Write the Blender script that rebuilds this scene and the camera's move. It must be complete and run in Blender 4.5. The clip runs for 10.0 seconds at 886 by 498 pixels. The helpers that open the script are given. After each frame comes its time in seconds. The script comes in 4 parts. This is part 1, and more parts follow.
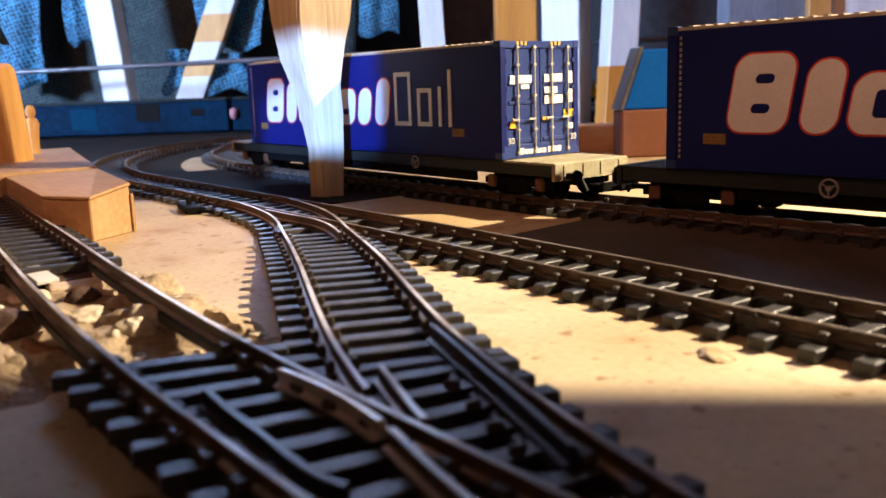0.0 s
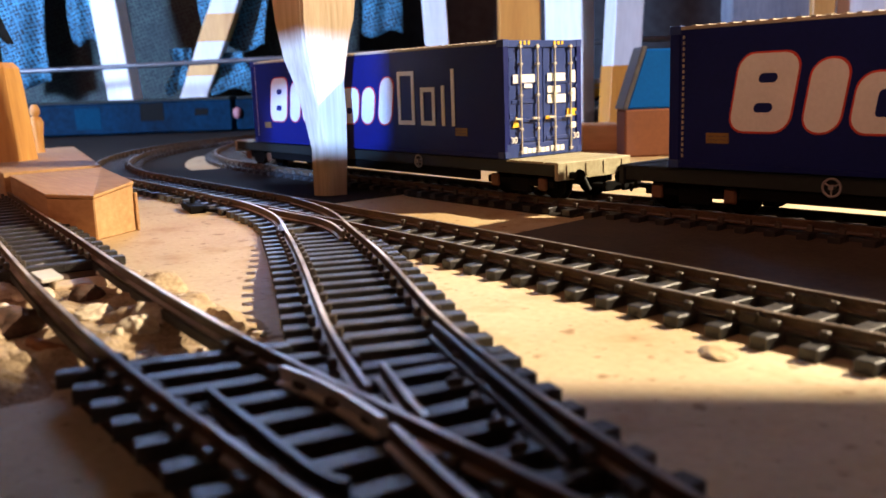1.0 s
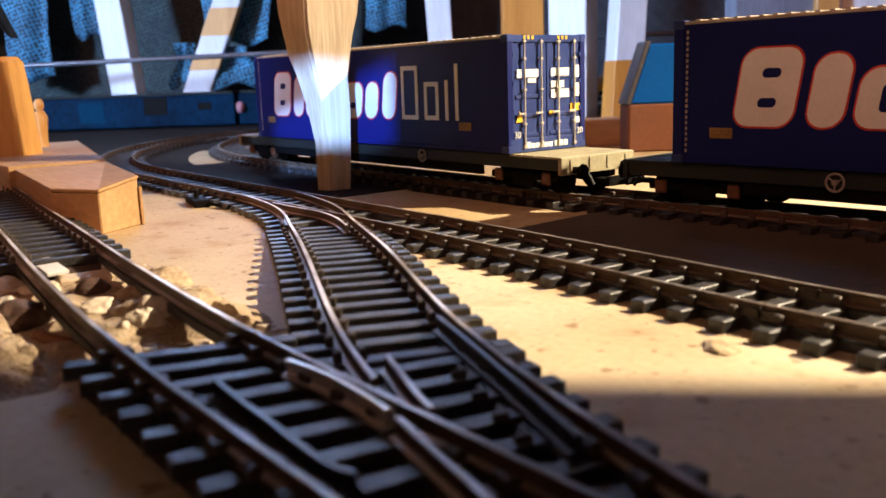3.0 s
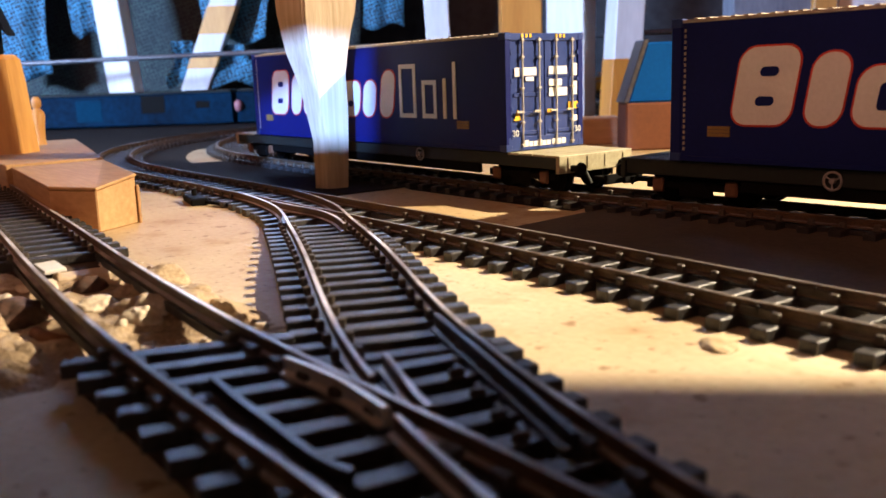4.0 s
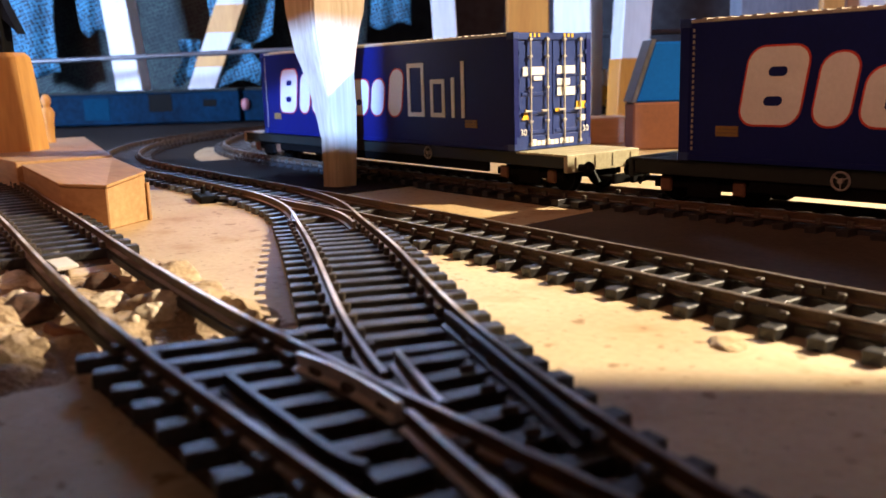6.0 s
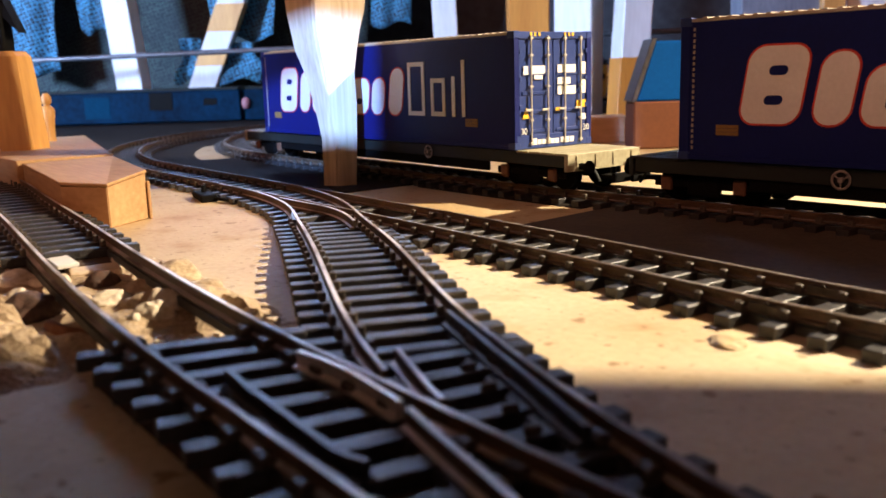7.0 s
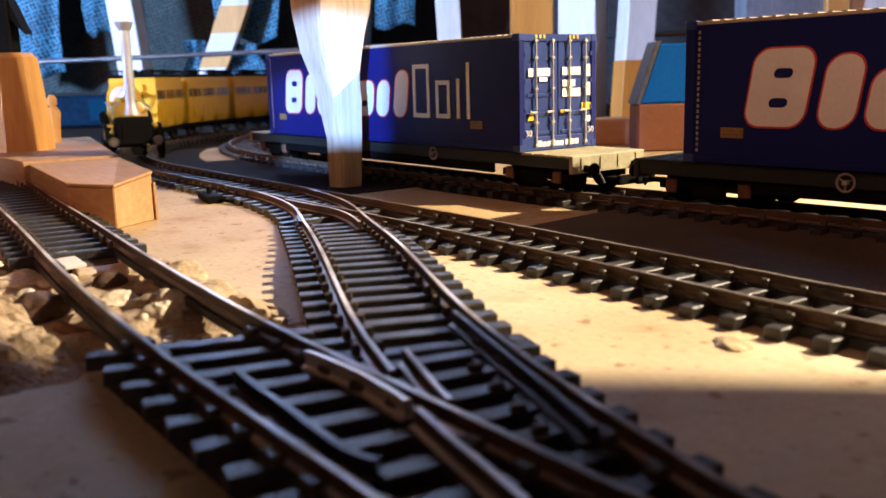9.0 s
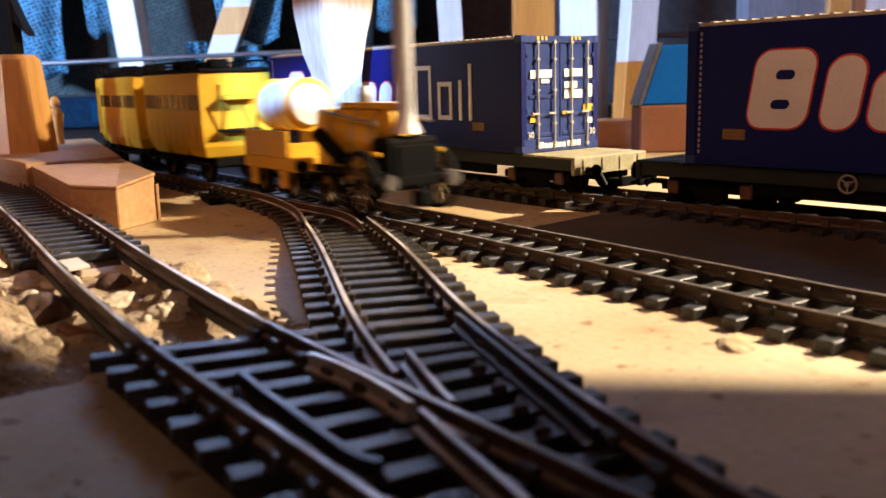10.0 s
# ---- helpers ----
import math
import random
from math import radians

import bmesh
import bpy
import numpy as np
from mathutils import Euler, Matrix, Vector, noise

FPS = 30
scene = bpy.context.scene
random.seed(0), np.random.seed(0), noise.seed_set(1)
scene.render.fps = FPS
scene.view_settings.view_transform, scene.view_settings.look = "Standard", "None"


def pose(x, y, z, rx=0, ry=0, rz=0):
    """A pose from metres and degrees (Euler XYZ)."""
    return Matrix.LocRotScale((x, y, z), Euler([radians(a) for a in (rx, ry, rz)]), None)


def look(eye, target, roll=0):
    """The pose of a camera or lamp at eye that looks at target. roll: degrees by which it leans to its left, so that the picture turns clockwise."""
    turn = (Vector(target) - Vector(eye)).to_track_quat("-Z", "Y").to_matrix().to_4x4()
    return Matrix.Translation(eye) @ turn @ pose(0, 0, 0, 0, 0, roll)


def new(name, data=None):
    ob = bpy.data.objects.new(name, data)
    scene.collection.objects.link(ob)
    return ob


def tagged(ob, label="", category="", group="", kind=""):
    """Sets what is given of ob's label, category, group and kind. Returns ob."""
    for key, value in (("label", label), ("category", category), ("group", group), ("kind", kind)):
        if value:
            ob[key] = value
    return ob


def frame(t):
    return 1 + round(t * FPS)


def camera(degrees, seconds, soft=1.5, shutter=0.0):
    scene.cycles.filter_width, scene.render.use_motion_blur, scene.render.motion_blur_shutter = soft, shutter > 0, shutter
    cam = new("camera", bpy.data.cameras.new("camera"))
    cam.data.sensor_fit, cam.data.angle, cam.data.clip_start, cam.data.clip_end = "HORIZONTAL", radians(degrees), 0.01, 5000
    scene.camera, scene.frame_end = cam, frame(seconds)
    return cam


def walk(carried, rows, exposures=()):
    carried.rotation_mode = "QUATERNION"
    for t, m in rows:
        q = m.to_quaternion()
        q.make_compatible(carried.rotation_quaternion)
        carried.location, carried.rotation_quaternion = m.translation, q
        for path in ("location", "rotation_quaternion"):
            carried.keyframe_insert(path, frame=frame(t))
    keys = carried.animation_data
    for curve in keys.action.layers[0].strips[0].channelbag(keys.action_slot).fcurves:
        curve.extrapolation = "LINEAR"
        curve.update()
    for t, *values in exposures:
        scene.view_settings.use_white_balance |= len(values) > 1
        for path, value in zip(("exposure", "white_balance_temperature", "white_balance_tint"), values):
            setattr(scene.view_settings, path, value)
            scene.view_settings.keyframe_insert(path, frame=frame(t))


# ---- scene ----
# ---- camera ----
cam = camera(53.36, 10.0, soft=1.6, shutter=0.6)
cam.data.dof.use_dof, cam.data.dof.focus_distance, cam.data.dof.aperture_fstop = True, 0.26, 31
walk(cam, [
    (0.0, pose(0.21623, -0.18935, 0.04249, 79.335, 1.976, 52.456)),
    (0.5, pose(0.21652, -0.18967, 0.04257, 79.224, 2.005, 52.670)),
    (1.0, pose(0.21667, -0.18947, 0.04238, 79.311, 1.954, 52.689)),
    (1.5, pose(0.21692, -0.18983, 0.04255, 79.025, 2.141, 53.058)),
    (2.0, pose(0.21679, -0.18960, 0.04236, 78.805, 2.025, 52.777)),
    (2.5, pose(0.21702, -0.19006, 0.04245, 79.002, 1.927, 52.918)),
    (4.0, pose(0.21704, -0.19010, 0.04231, 78.883, 1.852, 52.742)),
    (4.5, pose(0.21711, -0.19009, 0.04233, 78.798, 1.848, 52.801)),
    (5.0, pose(0.21729, -0.19148, 0.04247, 78.844, 1.815, 53.191)),
    (5.5, pose(0.21739, -0.19142, 0.04239, 78.879, 1.731, 53.150)),
    (7.0, pose(0.21750, -0.19150, 0.04224, 78.787, 1.651, 53.152)),
    (7.5, pose(0.21757, -0.19202, 0.04232, 78.887, 1.659, 53.256)),
    (8.0, pose(0.21746, -0.19205, 0.04225, 78.950, 1.603, 53.278)),
    (8.5, pose(0.21757, -0.19234, 0.04227, 78.983, 1.570, 53.319)),
    (9.0, pose(0.21769, -0.19245, 0.04228, 78.926, 1.547, 53.357)),
    (9.5, pose(0.21762, -0.19238, 0.04219, 78.873, 1.495, 53.373)),
    (10.0, pose(0.21789, -0.19273, 0.04242, 79.005, 1.581, 53.470)),
])

# ---- world, lights ----
world = bpy.data.worlds.new("world")
world.use_nodes = True
world.node_tree.nodes["Background"].inputs[0].default_value = (0.58, 0.52, 0.80, 1)
world.node_tree.nodes["Background"].inputs[1].default_value = 0.10
scene.world = world
scene.view_settings.exposure = 0.0


def spot(name, eye, target, watts, colour, size, blend, radius):
    data = bpy.data.lights.new(name, "SPOT")
    data.energy, data.color, data.spot_size, data.spot_blend, data.shadow_soft_size = watts, colour, radians(size), blend, radius
    ob = new(name, data)
    ob.matrix_world = look(eye, target)
    return ob


# a warm work lamp above the layout, a cool daylight beam past the camera, cool daylight on the far end, and two added
# fills
spot("work_lamp", (0.27, 0.30, 0.32), (0.13, -0.05, 0), 40, (1.0, 0.82, 0.58), 104, 1.0, 0.005)
spot("daylight_beam", (0.561, -0.558, 0.300), (-0.135, 0.0, 0.030), 160, (0.22, 0.43, 1.0), 18, 0.2, 0.005)
spot("daylight_far", (-0.35, -0.95, 0.30), (-0.72, 0.30, 0.10), 190, (0.38, 0.58, 1.0), 56, 0.6, 0.08)
# warm area lamp added to lift the shaded sides and the foreground
room = bpy.data.lights.new("warm_fill", "AREA")
room.shape, room.size, room.energy, room.color = "DISK", 1.2, 44, (1.0, 0.42, 0.29)
new("warm_fill", room).matrix_world = look((0.9, -1.7, 1.85), (0.1, -0.1, 0))
# cool area lamp added beyond the loop for blue sheen on sleepers and rails
window = bpy.data.lights.new("cool_fill", "AREA")
window.shape, window.size, window.size_y, window.energy, window.color = "RECTANGLE", 0.5, 0.35, 13, (0.42, 0.58, 1.0)
new("cool_fill", window).matrix_world = look((-1.62, 0.78, 0.80), (0.1, -0.15, 0))


# ---- materials ----
def material(name, colour, rough=0.6, metal=0.0, dark=None, scale=60.0, fine=900.0, bump=0.15, amount=0.5, stretch=(1, 1, 1), random_tint=0.0):
    """A surface of two tones in broad stains and fine grain, in metres."""
    m = bpy.data.materials.new(name)
    m.use_nodes = True
    nt = m.node_tree
    bsdf = nt.nodes["Principled BSDF"]
    bsdf.inputs["Metallic"].default_value = metal
    co = nt.nodes.new("ShaderNodeTexCoord")
    mp = nt.nodes.new("ShaderNodeMapping")
    mp.inputs["Scale"].default_value = stretch
    nt.links.new(co.outputs["Object"], mp.inputs["Vector"])
    big, small = nt.nodes.new("ShaderNodeTexNoise"), nt.nodes.new("ShaderNodeTexNoise")
    big.inputs["Scale"].default_value, small.inputs["Scale"].default_value = scale, fine
    big.inputs["Detail"].default_value, small.inputs["Detail"].default_value = 4, 3
    for n in (big, small):
        nt.links.new(mp.outputs[0], n.inputs["Vector"])
    add = nt.nodes.new("ShaderNodeMath")
    add.operation = "MULTIPLY_ADD"
    add.inputs[1].default_value = 0.45
    nt.links.new(small.outputs[0], add.inputs[0])
    half = nt.nodes.new("ShaderNodeMath")
    half.operation = "MULTIPLY"
    half.inputs[1].default_value = 0.55
    nt.links.new(big.outputs[0], half.inputs[0])
    nt.links.new(half.outputs[0], add.inputs[2])
    ramp = nt.nodes.new("ShaderNodeValToRGB")
    lo, hi = 0.5 - 0.18, 0.5 + 0.18
    ramp.color_ramp.elements[0].position, ramp.color_ramp.elements[1].position = lo, hi
    d = dark or tuple(c * (1 - amount) for c in colour)
    ramp.color_ramp.elements[0].color, ramp.color_ramp.elements[1].color = (*d, 1), (*colour, 1)
    nt.links.new(add.outputs[0], ramp.inputs[0])
    out = ramp.outputs[0]
    if random_tint:
        info = nt.nodes.new("ShaderNodeObjectInfo")
        mix = nt.nodes.new("ShaderNodeMix")
        mix.data_type, mix.blend_type = "RGBA", "MULTIPLY"
        mix.inputs[0].default_value = random_tint
        nt.links.new(out, mix.inputs[6])
        nt.links.new(info.outputs["Random"], mix.inputs[7])
        out = mix.outputs[2]
    nt.links.new(out, bsdf.inputs["Base Color"])
    rr = nt.nodes.new("ShaderNodeMapRange")
    rr.inputs["To Min"].default_value, rr.inputs["To Max"].default_value = max(0.05, rough - 0.12), min(1, rough + 0.12)
    nt.links.new(big.outputs[0], rr.inputs[0])
    nt.links.new(rr.outputs[0], bsdf.inputs["Roughness"])
    if bump:
        b = nt.nodes.new("ShaderNodeBump")
        b.inputs["Strength"].default_value, b.inputs["Distance"].default_value = bump, 0.0006
        nt.links.new(add.outputs[0], b.inputs["Height"])
        nt.links.new(b.outputs[0], bsdf.inputs["Normal"])
    return m


def board_material():
    """Pale painted chipboard: broad brown stains, fine grain and small dark spots."""
    m = material("pale_baseboard", (0.66, 0.56, 0.38), 0.68, 0, (0.52, 0.39, 0.24), 34, 600, 0.3)
    nt = m.node_tree
    bsdf = nt.nodes["Principled BSDF"]
    base = bsdf.inputs["Base Color"].links[0].from_socket
    co = nt.nodes.new("ShaderNodeTexCoord")
    for scale, low, high, tint, power in ((11, 0.48, 0.66, (0.80, 0.71, 0.56, 1), 0.8), (60, 0.56, 0.70, (0.74, 0.60, 0.44, 1), 0.7), (170, 0.64, 0.70, (0.45, 0.33, 0.22, 1), 0.8), (480, 0.64, 0.72, (0.40, 0.30, 0.20, 1), 0.7)):
        n, r, mix = nt.nodes.new("ShaderNodeTexNoise"), nt.nodes.new("ShaderNodeMapRange"), nt.nodes.new("ShaderNodeMix")
        n.inputs["Scale"].default_value, n.inputs["Detail"].default_value = scale, 3
        nt.links.new(co.outputs["Object"], n.inputs["Vector"])
        nt.links.new(n.outputs[0], r.inputs[0])
        r.inputs[1].default_value, r.inputs[2].default_value, r.inputs[4].default_value = low, high, power
        mix.data_type, mix.blend_type = "RGBA", "MULTIPLY"
        nt.links.new(r.outputs[0], mix.inputs[0])
        nt.links.new(base, mix.inputs[6])
        mix.inputs[7].default_value = tint
        base = mix.outputs[2]
    # brown chipboard towards the loop, partly painted-in weaker light, ragged border to paler part
    sep, rag, add, mask, mix = (nt.nodes.new(n) for n in ("ShaderNodeSeparateXYZ", "ShaderNodeTexNoise", "ShaderNodeMath", "ShaderNodeMapRange", "ShaderNodeMix"))
    rag.inputs["Scale"].default_value, rag.inputs["Detail"].default_value = 22, 5
    nt.links.new(co.outputs["Object"], sep.inputs[0])
    nt.links.new(co.outputs["Object"], rag.inputs["Vector"])
    add.operation = "MULTIPLY_ADD"
    add.inputs[1].default_value = 0.12
    nt.links.new(rag.outputs[0], add.inputs[0])
    nt.links.new(sep.outputs[0], add.inputs[2])
    mask.inputs[1].default_value, mask.inputs[2].default_value, mask.inputs[3].default_value, mask.inputs[4].default_value = 0.05, 0.135, 0.9, 0.0
    nt.links.new(add.outputs[0], mask.inputs[0])
    mix.data_type, mix.blend_type = "RGBA", "MULTIPLY"
    mix.inputs[7].default_value = (0.76, 0.68, 0.54, 1)
    nt.links.new(mask.outputs[0], mix.inputs[0])
    nt.links.new(base, mix.inputs[6])
    nt.links.new(mix.outputs[2], bsdf.inputs["Base Color"])
    return m


def rail_material(name, top):
    """Weathered nickel rail: brown painted sides, a worn top that is part polished and part dirty."""
    m = material(name, (0.15, 0.085, 0.042), 0.5, 0.2, (0.030, 0.020, 0.013), 120, 1500, 0.45)
    nt = m.node_tree
    bsdf = nt.nodes["Principled BSDF"]
    geo, sep, ramp = nt.nodes.new("ShaderNodeNewGeometry"), nt.nodes.new("ShaderNodeSeparateXYZ"), nt.nodes.new("ShaderNodeMapRange")
    nt.links.new(geo.outputs["True Normal"], sep.inputs[0])
    nt.links.new(sep.outputs[2], ramp.inputs[0])
    ramp.inputs[1].default_value, ramp.inputs[2].default_value = 0.80, 0.95
    co, wear, range_ = nt.nodes.new("ShaderNodeTexCoord"), nt.nodes.new("ShaderNodeTexNoise"), nt.nodes.new("ShaderNodeMapRange")
    wear.inputs["Scale"].default_value, wear.inputs["Detail"].default_value = 45, 5
    nt.links.new(co.outputs["Object"], wear.inputs["Vector"])
    nt.links.new(wear.outputs[0], range_.inputs[0])
    range_.inputs[1].default_value, range_.inputs[2].default_value, range_.inputs[3].default_value, range_.inputs[4].default_value = 0.40, 0.62, 0.15, 1.0
    both = nt.nodes.new("ShaderNodeMath")
    both.operation = "MULTIPLY"
    nt.links.new(ramp.outputs[0], both.inputs[0])
    nt.links.new(range_.outputs[0], both.inputs[1])
    base = bsdf.inputs["Base Color"].links[0].from_socket
    mix = nt.nodes.new("ShaderNodeMix")
    mix.data_type = "RGBA"
    mix.inputs[7].default_value = (*top, 1)
    nt.links.new(both.outputs[0], mix.inputs[0])
    nt.links.new(base, mix.inputs[6])
    nt.links.new(mix.outputs[2], bsdf.inputs["Base Color"])
    metal = nt.nodes.new("ShaderNodeMapRange")
    metal.inputs[3].default_value, metal.inputs[4].default_value = 0.1, 0.55
    nt.links.new(both.outputs[0], metal.inputs[0])
    nt.links.new(metal.outputs[0], bsdf.inputs["Metallic"])
    return m


def net_material(name, light, dark):
    """Mesh cloth: a woven grid with dark holes."""
    m = material(name, light, 0.8, 0, dark, 14, 60, 0.4)
    nt = m.node_tree
    bsdf = nt.nodes["Principled BSDF"]
    base = bsdf.inputs["Base Color"].links[0].from_socket
    co, vor, ramp, mix = (nt.nodes.new(n) for n in ("ShaderNodeTexCoord", "ShaderNodeTexVoronoi", "ShaderNodeMapRange", "ShaderNodeMix"))
    vor.inputs["Scale"].default_value, vor.inputs["Randomness"].default_value = 235, 0.3
    flat = nt.nodes.new("ShaderNodeMapping")
    flat.inputs["Scale"].default_value = (1, 0, 1)
    flat.inputs["Rotation"].default_value = (0, 0.3, 0)
    nt.links.new(co.outputs["Object"], flat.inputs["Vector"])
    nt.links.new(flat.outputs[0], vor.inputs["Vector"])
    nt.links.new(vor.outputs["Distance"], ramp.inputs[0])
    ramp.inputs[1].default_value, ramp.inputs[2].default_value = 0.33, 0.48
    mix.data_type = "RGBA"
    mix.inputs[6].default_value = (0.008, 0.012, 0.016, 1)
    nt.links.new(ramp.outputs[0], mix.inputs[0])
    nt.links.new(base, mix.inputs[7])
    nt.links.new(mix.outputs[2], bsdf.inputs["Base Color"])
    return m


BOARD = board_material()
DARKWALL = material("dark_backing", (0.060, 0.062, 0.068), 0.9, 0, (0.018, 0.018, 0.020), 6, 80, 0.2)
ROOM = material("dim_plaster", (0.30, 0.26, 0.21), 0.9, 0, (0.22, 0.18, 0.14), 2, 40, 0.1)
PINE = material("raw_pine", (0.70, 0.57, 0.42), 0.6, 0, (0.44, 0.32, 0.20), 210, 900, 0.6, stretch=(1, 1, 0.04))
PINE_FLAT = material("pine_offcut", (0.52, 0.31, 0.14), 0.6, 0, (0.33, 0.17, 0.065), 60, 600, 0.3, stretch=(0.12, 1, 1))
ORANGE_WOOD = material("varnished_pine", (0.68, 0.36, 0.10), 0.5, 0, (0.46, 0.20, 0.045), 60, 500, 0.2, stretch=(1, 1, 0.1))
ORANGE_DEEP = material("deep_orange_pine", (0.62, 0.25, 0.035), 0.55, 0, (0.46, 0.16, 0.02), 60, 500, 0.2, stretch=(1, 1, 0.1))
GREY_BOARD = material("blue_grey_board", (0.20, 0.21, 0.24), 0.7, 0, (0.10, 0.11, 0.14), 60, 400, 0.4, stretch=(1, 1, 0.3))
WHITE_WOOD = material("white_painted_wood", (0.70, 0.68, 0.66), 0.55, 0, (0.52, 0.50, 0.48), 60, 500, 0.2, stretch=(1, 1, 0.1))
SLEEPER = material("black_plastic_sleeper", (0.032, 0.026, 0.023), 0.46, 0, (0.007, 0.007, 0.007), 210, 1500, 0.9)
CHAIR = material("dusty_rail_chair", (0.11, 0.085, 0.062), 0.58, 0.1, (0.030, 0.023, 0.017), 260, 1800, 0.35)
# worn tops; part of their pale tone is reflected light put into the colour
RAIL = rail_material("worn_rail", (0.82, 0.77, 0.76))
DARK_RAIL = rail_material("dark_top_rail", (0.30, 0.26, 0.235))
# one stretch of wing rail; its reflected glare is put into the bright colour
GLINT_RAIL = material("glint_nickel_rail", (0.92, 0.87, 0.80), 0.42, 0.5, (0.60, 0.52, 0.44), 160, 1500, 0.25)
CHECK = material("black_check_rail", (0.045, 0.042, 0.045), 0.42, 0.1, (0.014, 0.013, 0.014), 170, 1800, 0.4)
CORK = material("brown_cork", (0.075, 0.040, 0.020), 0.85, 0, (0.026, 0.014, 0.008), 160, 1400, 0.7)
STEEL = material("bright_steel", (0.50, 0.48, 0.45), 0.32, 0.85, (0.30, 0.27, 0.24), 100, 900, 0.1)
NAVY = material("navy_container_paint", (0.005, 0.011, 0.115), 0.5, 0, (0.003, 0.008, 0.085), 70, 900, 0.08)
NAVY_DOOR = material("blue_door_paint", (0.016, 0.040, 0.19), 0.4, 0, (0.010, 0.027, 0.13), 90, 900, 0.08)
ROOF = material("dull_silver_roof", (0.55, 0.48, 0.40), 0.5, 0.2, (0.36, 0.30, 0.24), 80, 900, 0.1)
WHITE = material("white_print", (0.80, 0.78, 0.76), 0.5, 0, (0.68, 0.66, 0.64), 90, 900, 0.0)
RED = material("red_print", (0.60, 0.05, 0.03), 0.5, 0, (0.48, 0.035, 0.02), 90, 900, 0.0)
YELLOW_PRINT = material("yellow_print", (0.80, 0.50, 0.03), 0.5, 0, (0.70, 0.40, 0.02), 90, 900, 0.0)
CREAM = material("cream_wagon_deck", (0.42, 0.38, 0.24), 0.55, 0, (0.25, 0.21, 0.12), 80, 700, 0.2)
GREEN_BLACK = material("dark_green_frame", (0.011, 0.017, 0.014), 0.6, 0, (0.005, 0.007, 0.006), 80, 700, 0.15)
BLACK = material("black_underframe", (0.007, 0.0065, 0.006), 0.7, 0, (0.003, 0.003, 0.003), 90, 900, 0.15)
RUST = material("rusty_axlebox", (0.17, 0.07, 0.03), 0.7, 0, (0.09, 0.04, 0.02), 150, 900, 0.2)
YELLOW = material("yellow_coach_paint", (0.74, 0.42, 0.025), 0.38, 0, (0.64, 0.34, 0.02), 60, 700, 0.05)
DULL_YELLOW = material("dull_yellow_paint", (0.16, 0.10, 0.025), 0.6, 0, (0.08, 0.05, 0.014), 60, 700, 0.1)
GLASS_DARK = material("dark_window", (0.015, 0.016, 0.018), 0.15, 0, (0.010, 0.010, 0.011), 60, 700, 0.0)
BLUE_COACH = material("blue_coach_paint", (0.001, 0.018, 0.042), 0.6, 0, (0.0006, 0.003, 0.008), 16, 200, 0.05)
BLUE_LIGHT = material("bright_blue_panel", (0.001, 0.10, 0.42), 0.6, 0, (0.001, 0.07, 0.30), 30, 500, 0.05)
PLASTER = material("crumbled_plaster", (0.60, 0.47, 0.31), 0.85, 0, (0.22, 0.14, 0.08), 85, 1100, 1.0)
SAND = material("brown_sand_bed", (0.58, 0.44, 0.28), 0.85, 0, (0.15, 0.09, 0.05), 55, 1300, 1.0)
CRUMB = material("white_plaster_crumb", (0.74, 0.66, 0.52), 0.8, 0, (0.40, 0.30, 0.20), 200, 1100, 0.6)
STONE = material("brown_rubble", (0.12, 0.055, 0.035), 0.85, 0, (0.025, 0.015, 0.010), 140, 900, 0.8)
BRICK_BROWN = material("red_brown_card", (0.19, 0.065, 0.022), 0.7, 0, (0.13, 0.042, 0.015), 40, 600, 0.1)
NAVY.node_tree.nodes["Principled BSDF"].inputs["Specular IOR Level"].default_value = 0.2
BLUE_COACH.node_tree.nodes["Principled BSDF"].inputs["Specular IOR Level"].default_value = 0.04
NET = net_material("blue_net", (0.07, 0.32, 0.50), (0.015, 0.08, 0.14))
NET_DARK = net_material("dark_green_net", (0.055, 0.085, 0.075), (0.012, 0.022, 0.024))
DARK_STEEL = material("grey_rod", (0.16, 0.16, 0.17), 0.4, 0.6, (0.07, 0.07, 0.075), 60, 500, 0.1)
DARK_SHEET = material("dark_sheet", (0.028, 0.020, 0.015), 0.85, 0, (0.010, 0.008, 0.006), 60, 700, 0.4)
BROWN_SHADE = material("brown_shade_sheet", (0.085, 0.058, 0.038), 0.9, 0, (0.035, 0.022, 0.014), 60, 700, 0.4)
DARK_SHEET.node_tree.nodes["Principled BSDF"].inputs["Specular IOR Level"].default_value = 0.12
SLEEPER.node_tree.nodes["Principled BSDF"].inputs["Specular IOR Level"].default_value = 0.75
BLUE_LIGHT.node_tree.nodes["Principled BSDF"].inputs["Specular IOR Level"].default_value = 0.1
BLACK.node_tree.nodes["Principled BSDF"].inputs["Specular IOR Level"].default_value = 0.06
PINK_LENS = material("pink_lamp_lens", (0.36, 0.16, 0.17), 0.5, 0, (0.24, 0.09, 0.10), 60, 300, 0)
TEAL_PANEL = material("teal_door_panel", (0.001, 0.030, 0.062), 0.7, 0, (0.0006, 0.018, 0.036), 30, 300, 0.05)
BAR = material("pale_zinc_bar", (0.60, 0.55, 0.48), 0.45, 0.2, (0.40, 0.36, 0.30), 160, 900, 0.1)
LABEL = material("dull_ochre_print", (0.30, 0.18, 0.05), 0.6, 0, (0.18, 0.10, 0.03), 300, 1500, 0.0)
PALE_METAL = material("pale_grey_metal", (0.62, 0.60, 0.60), 0.42, 0.35, (0.46, 0.44, 0.43), 120, 900, 0.1)
TEAL_PANEL.node_tree.nodes["Principled BSDF"].inputs["Specular IOR Level"].default_value = 0.04
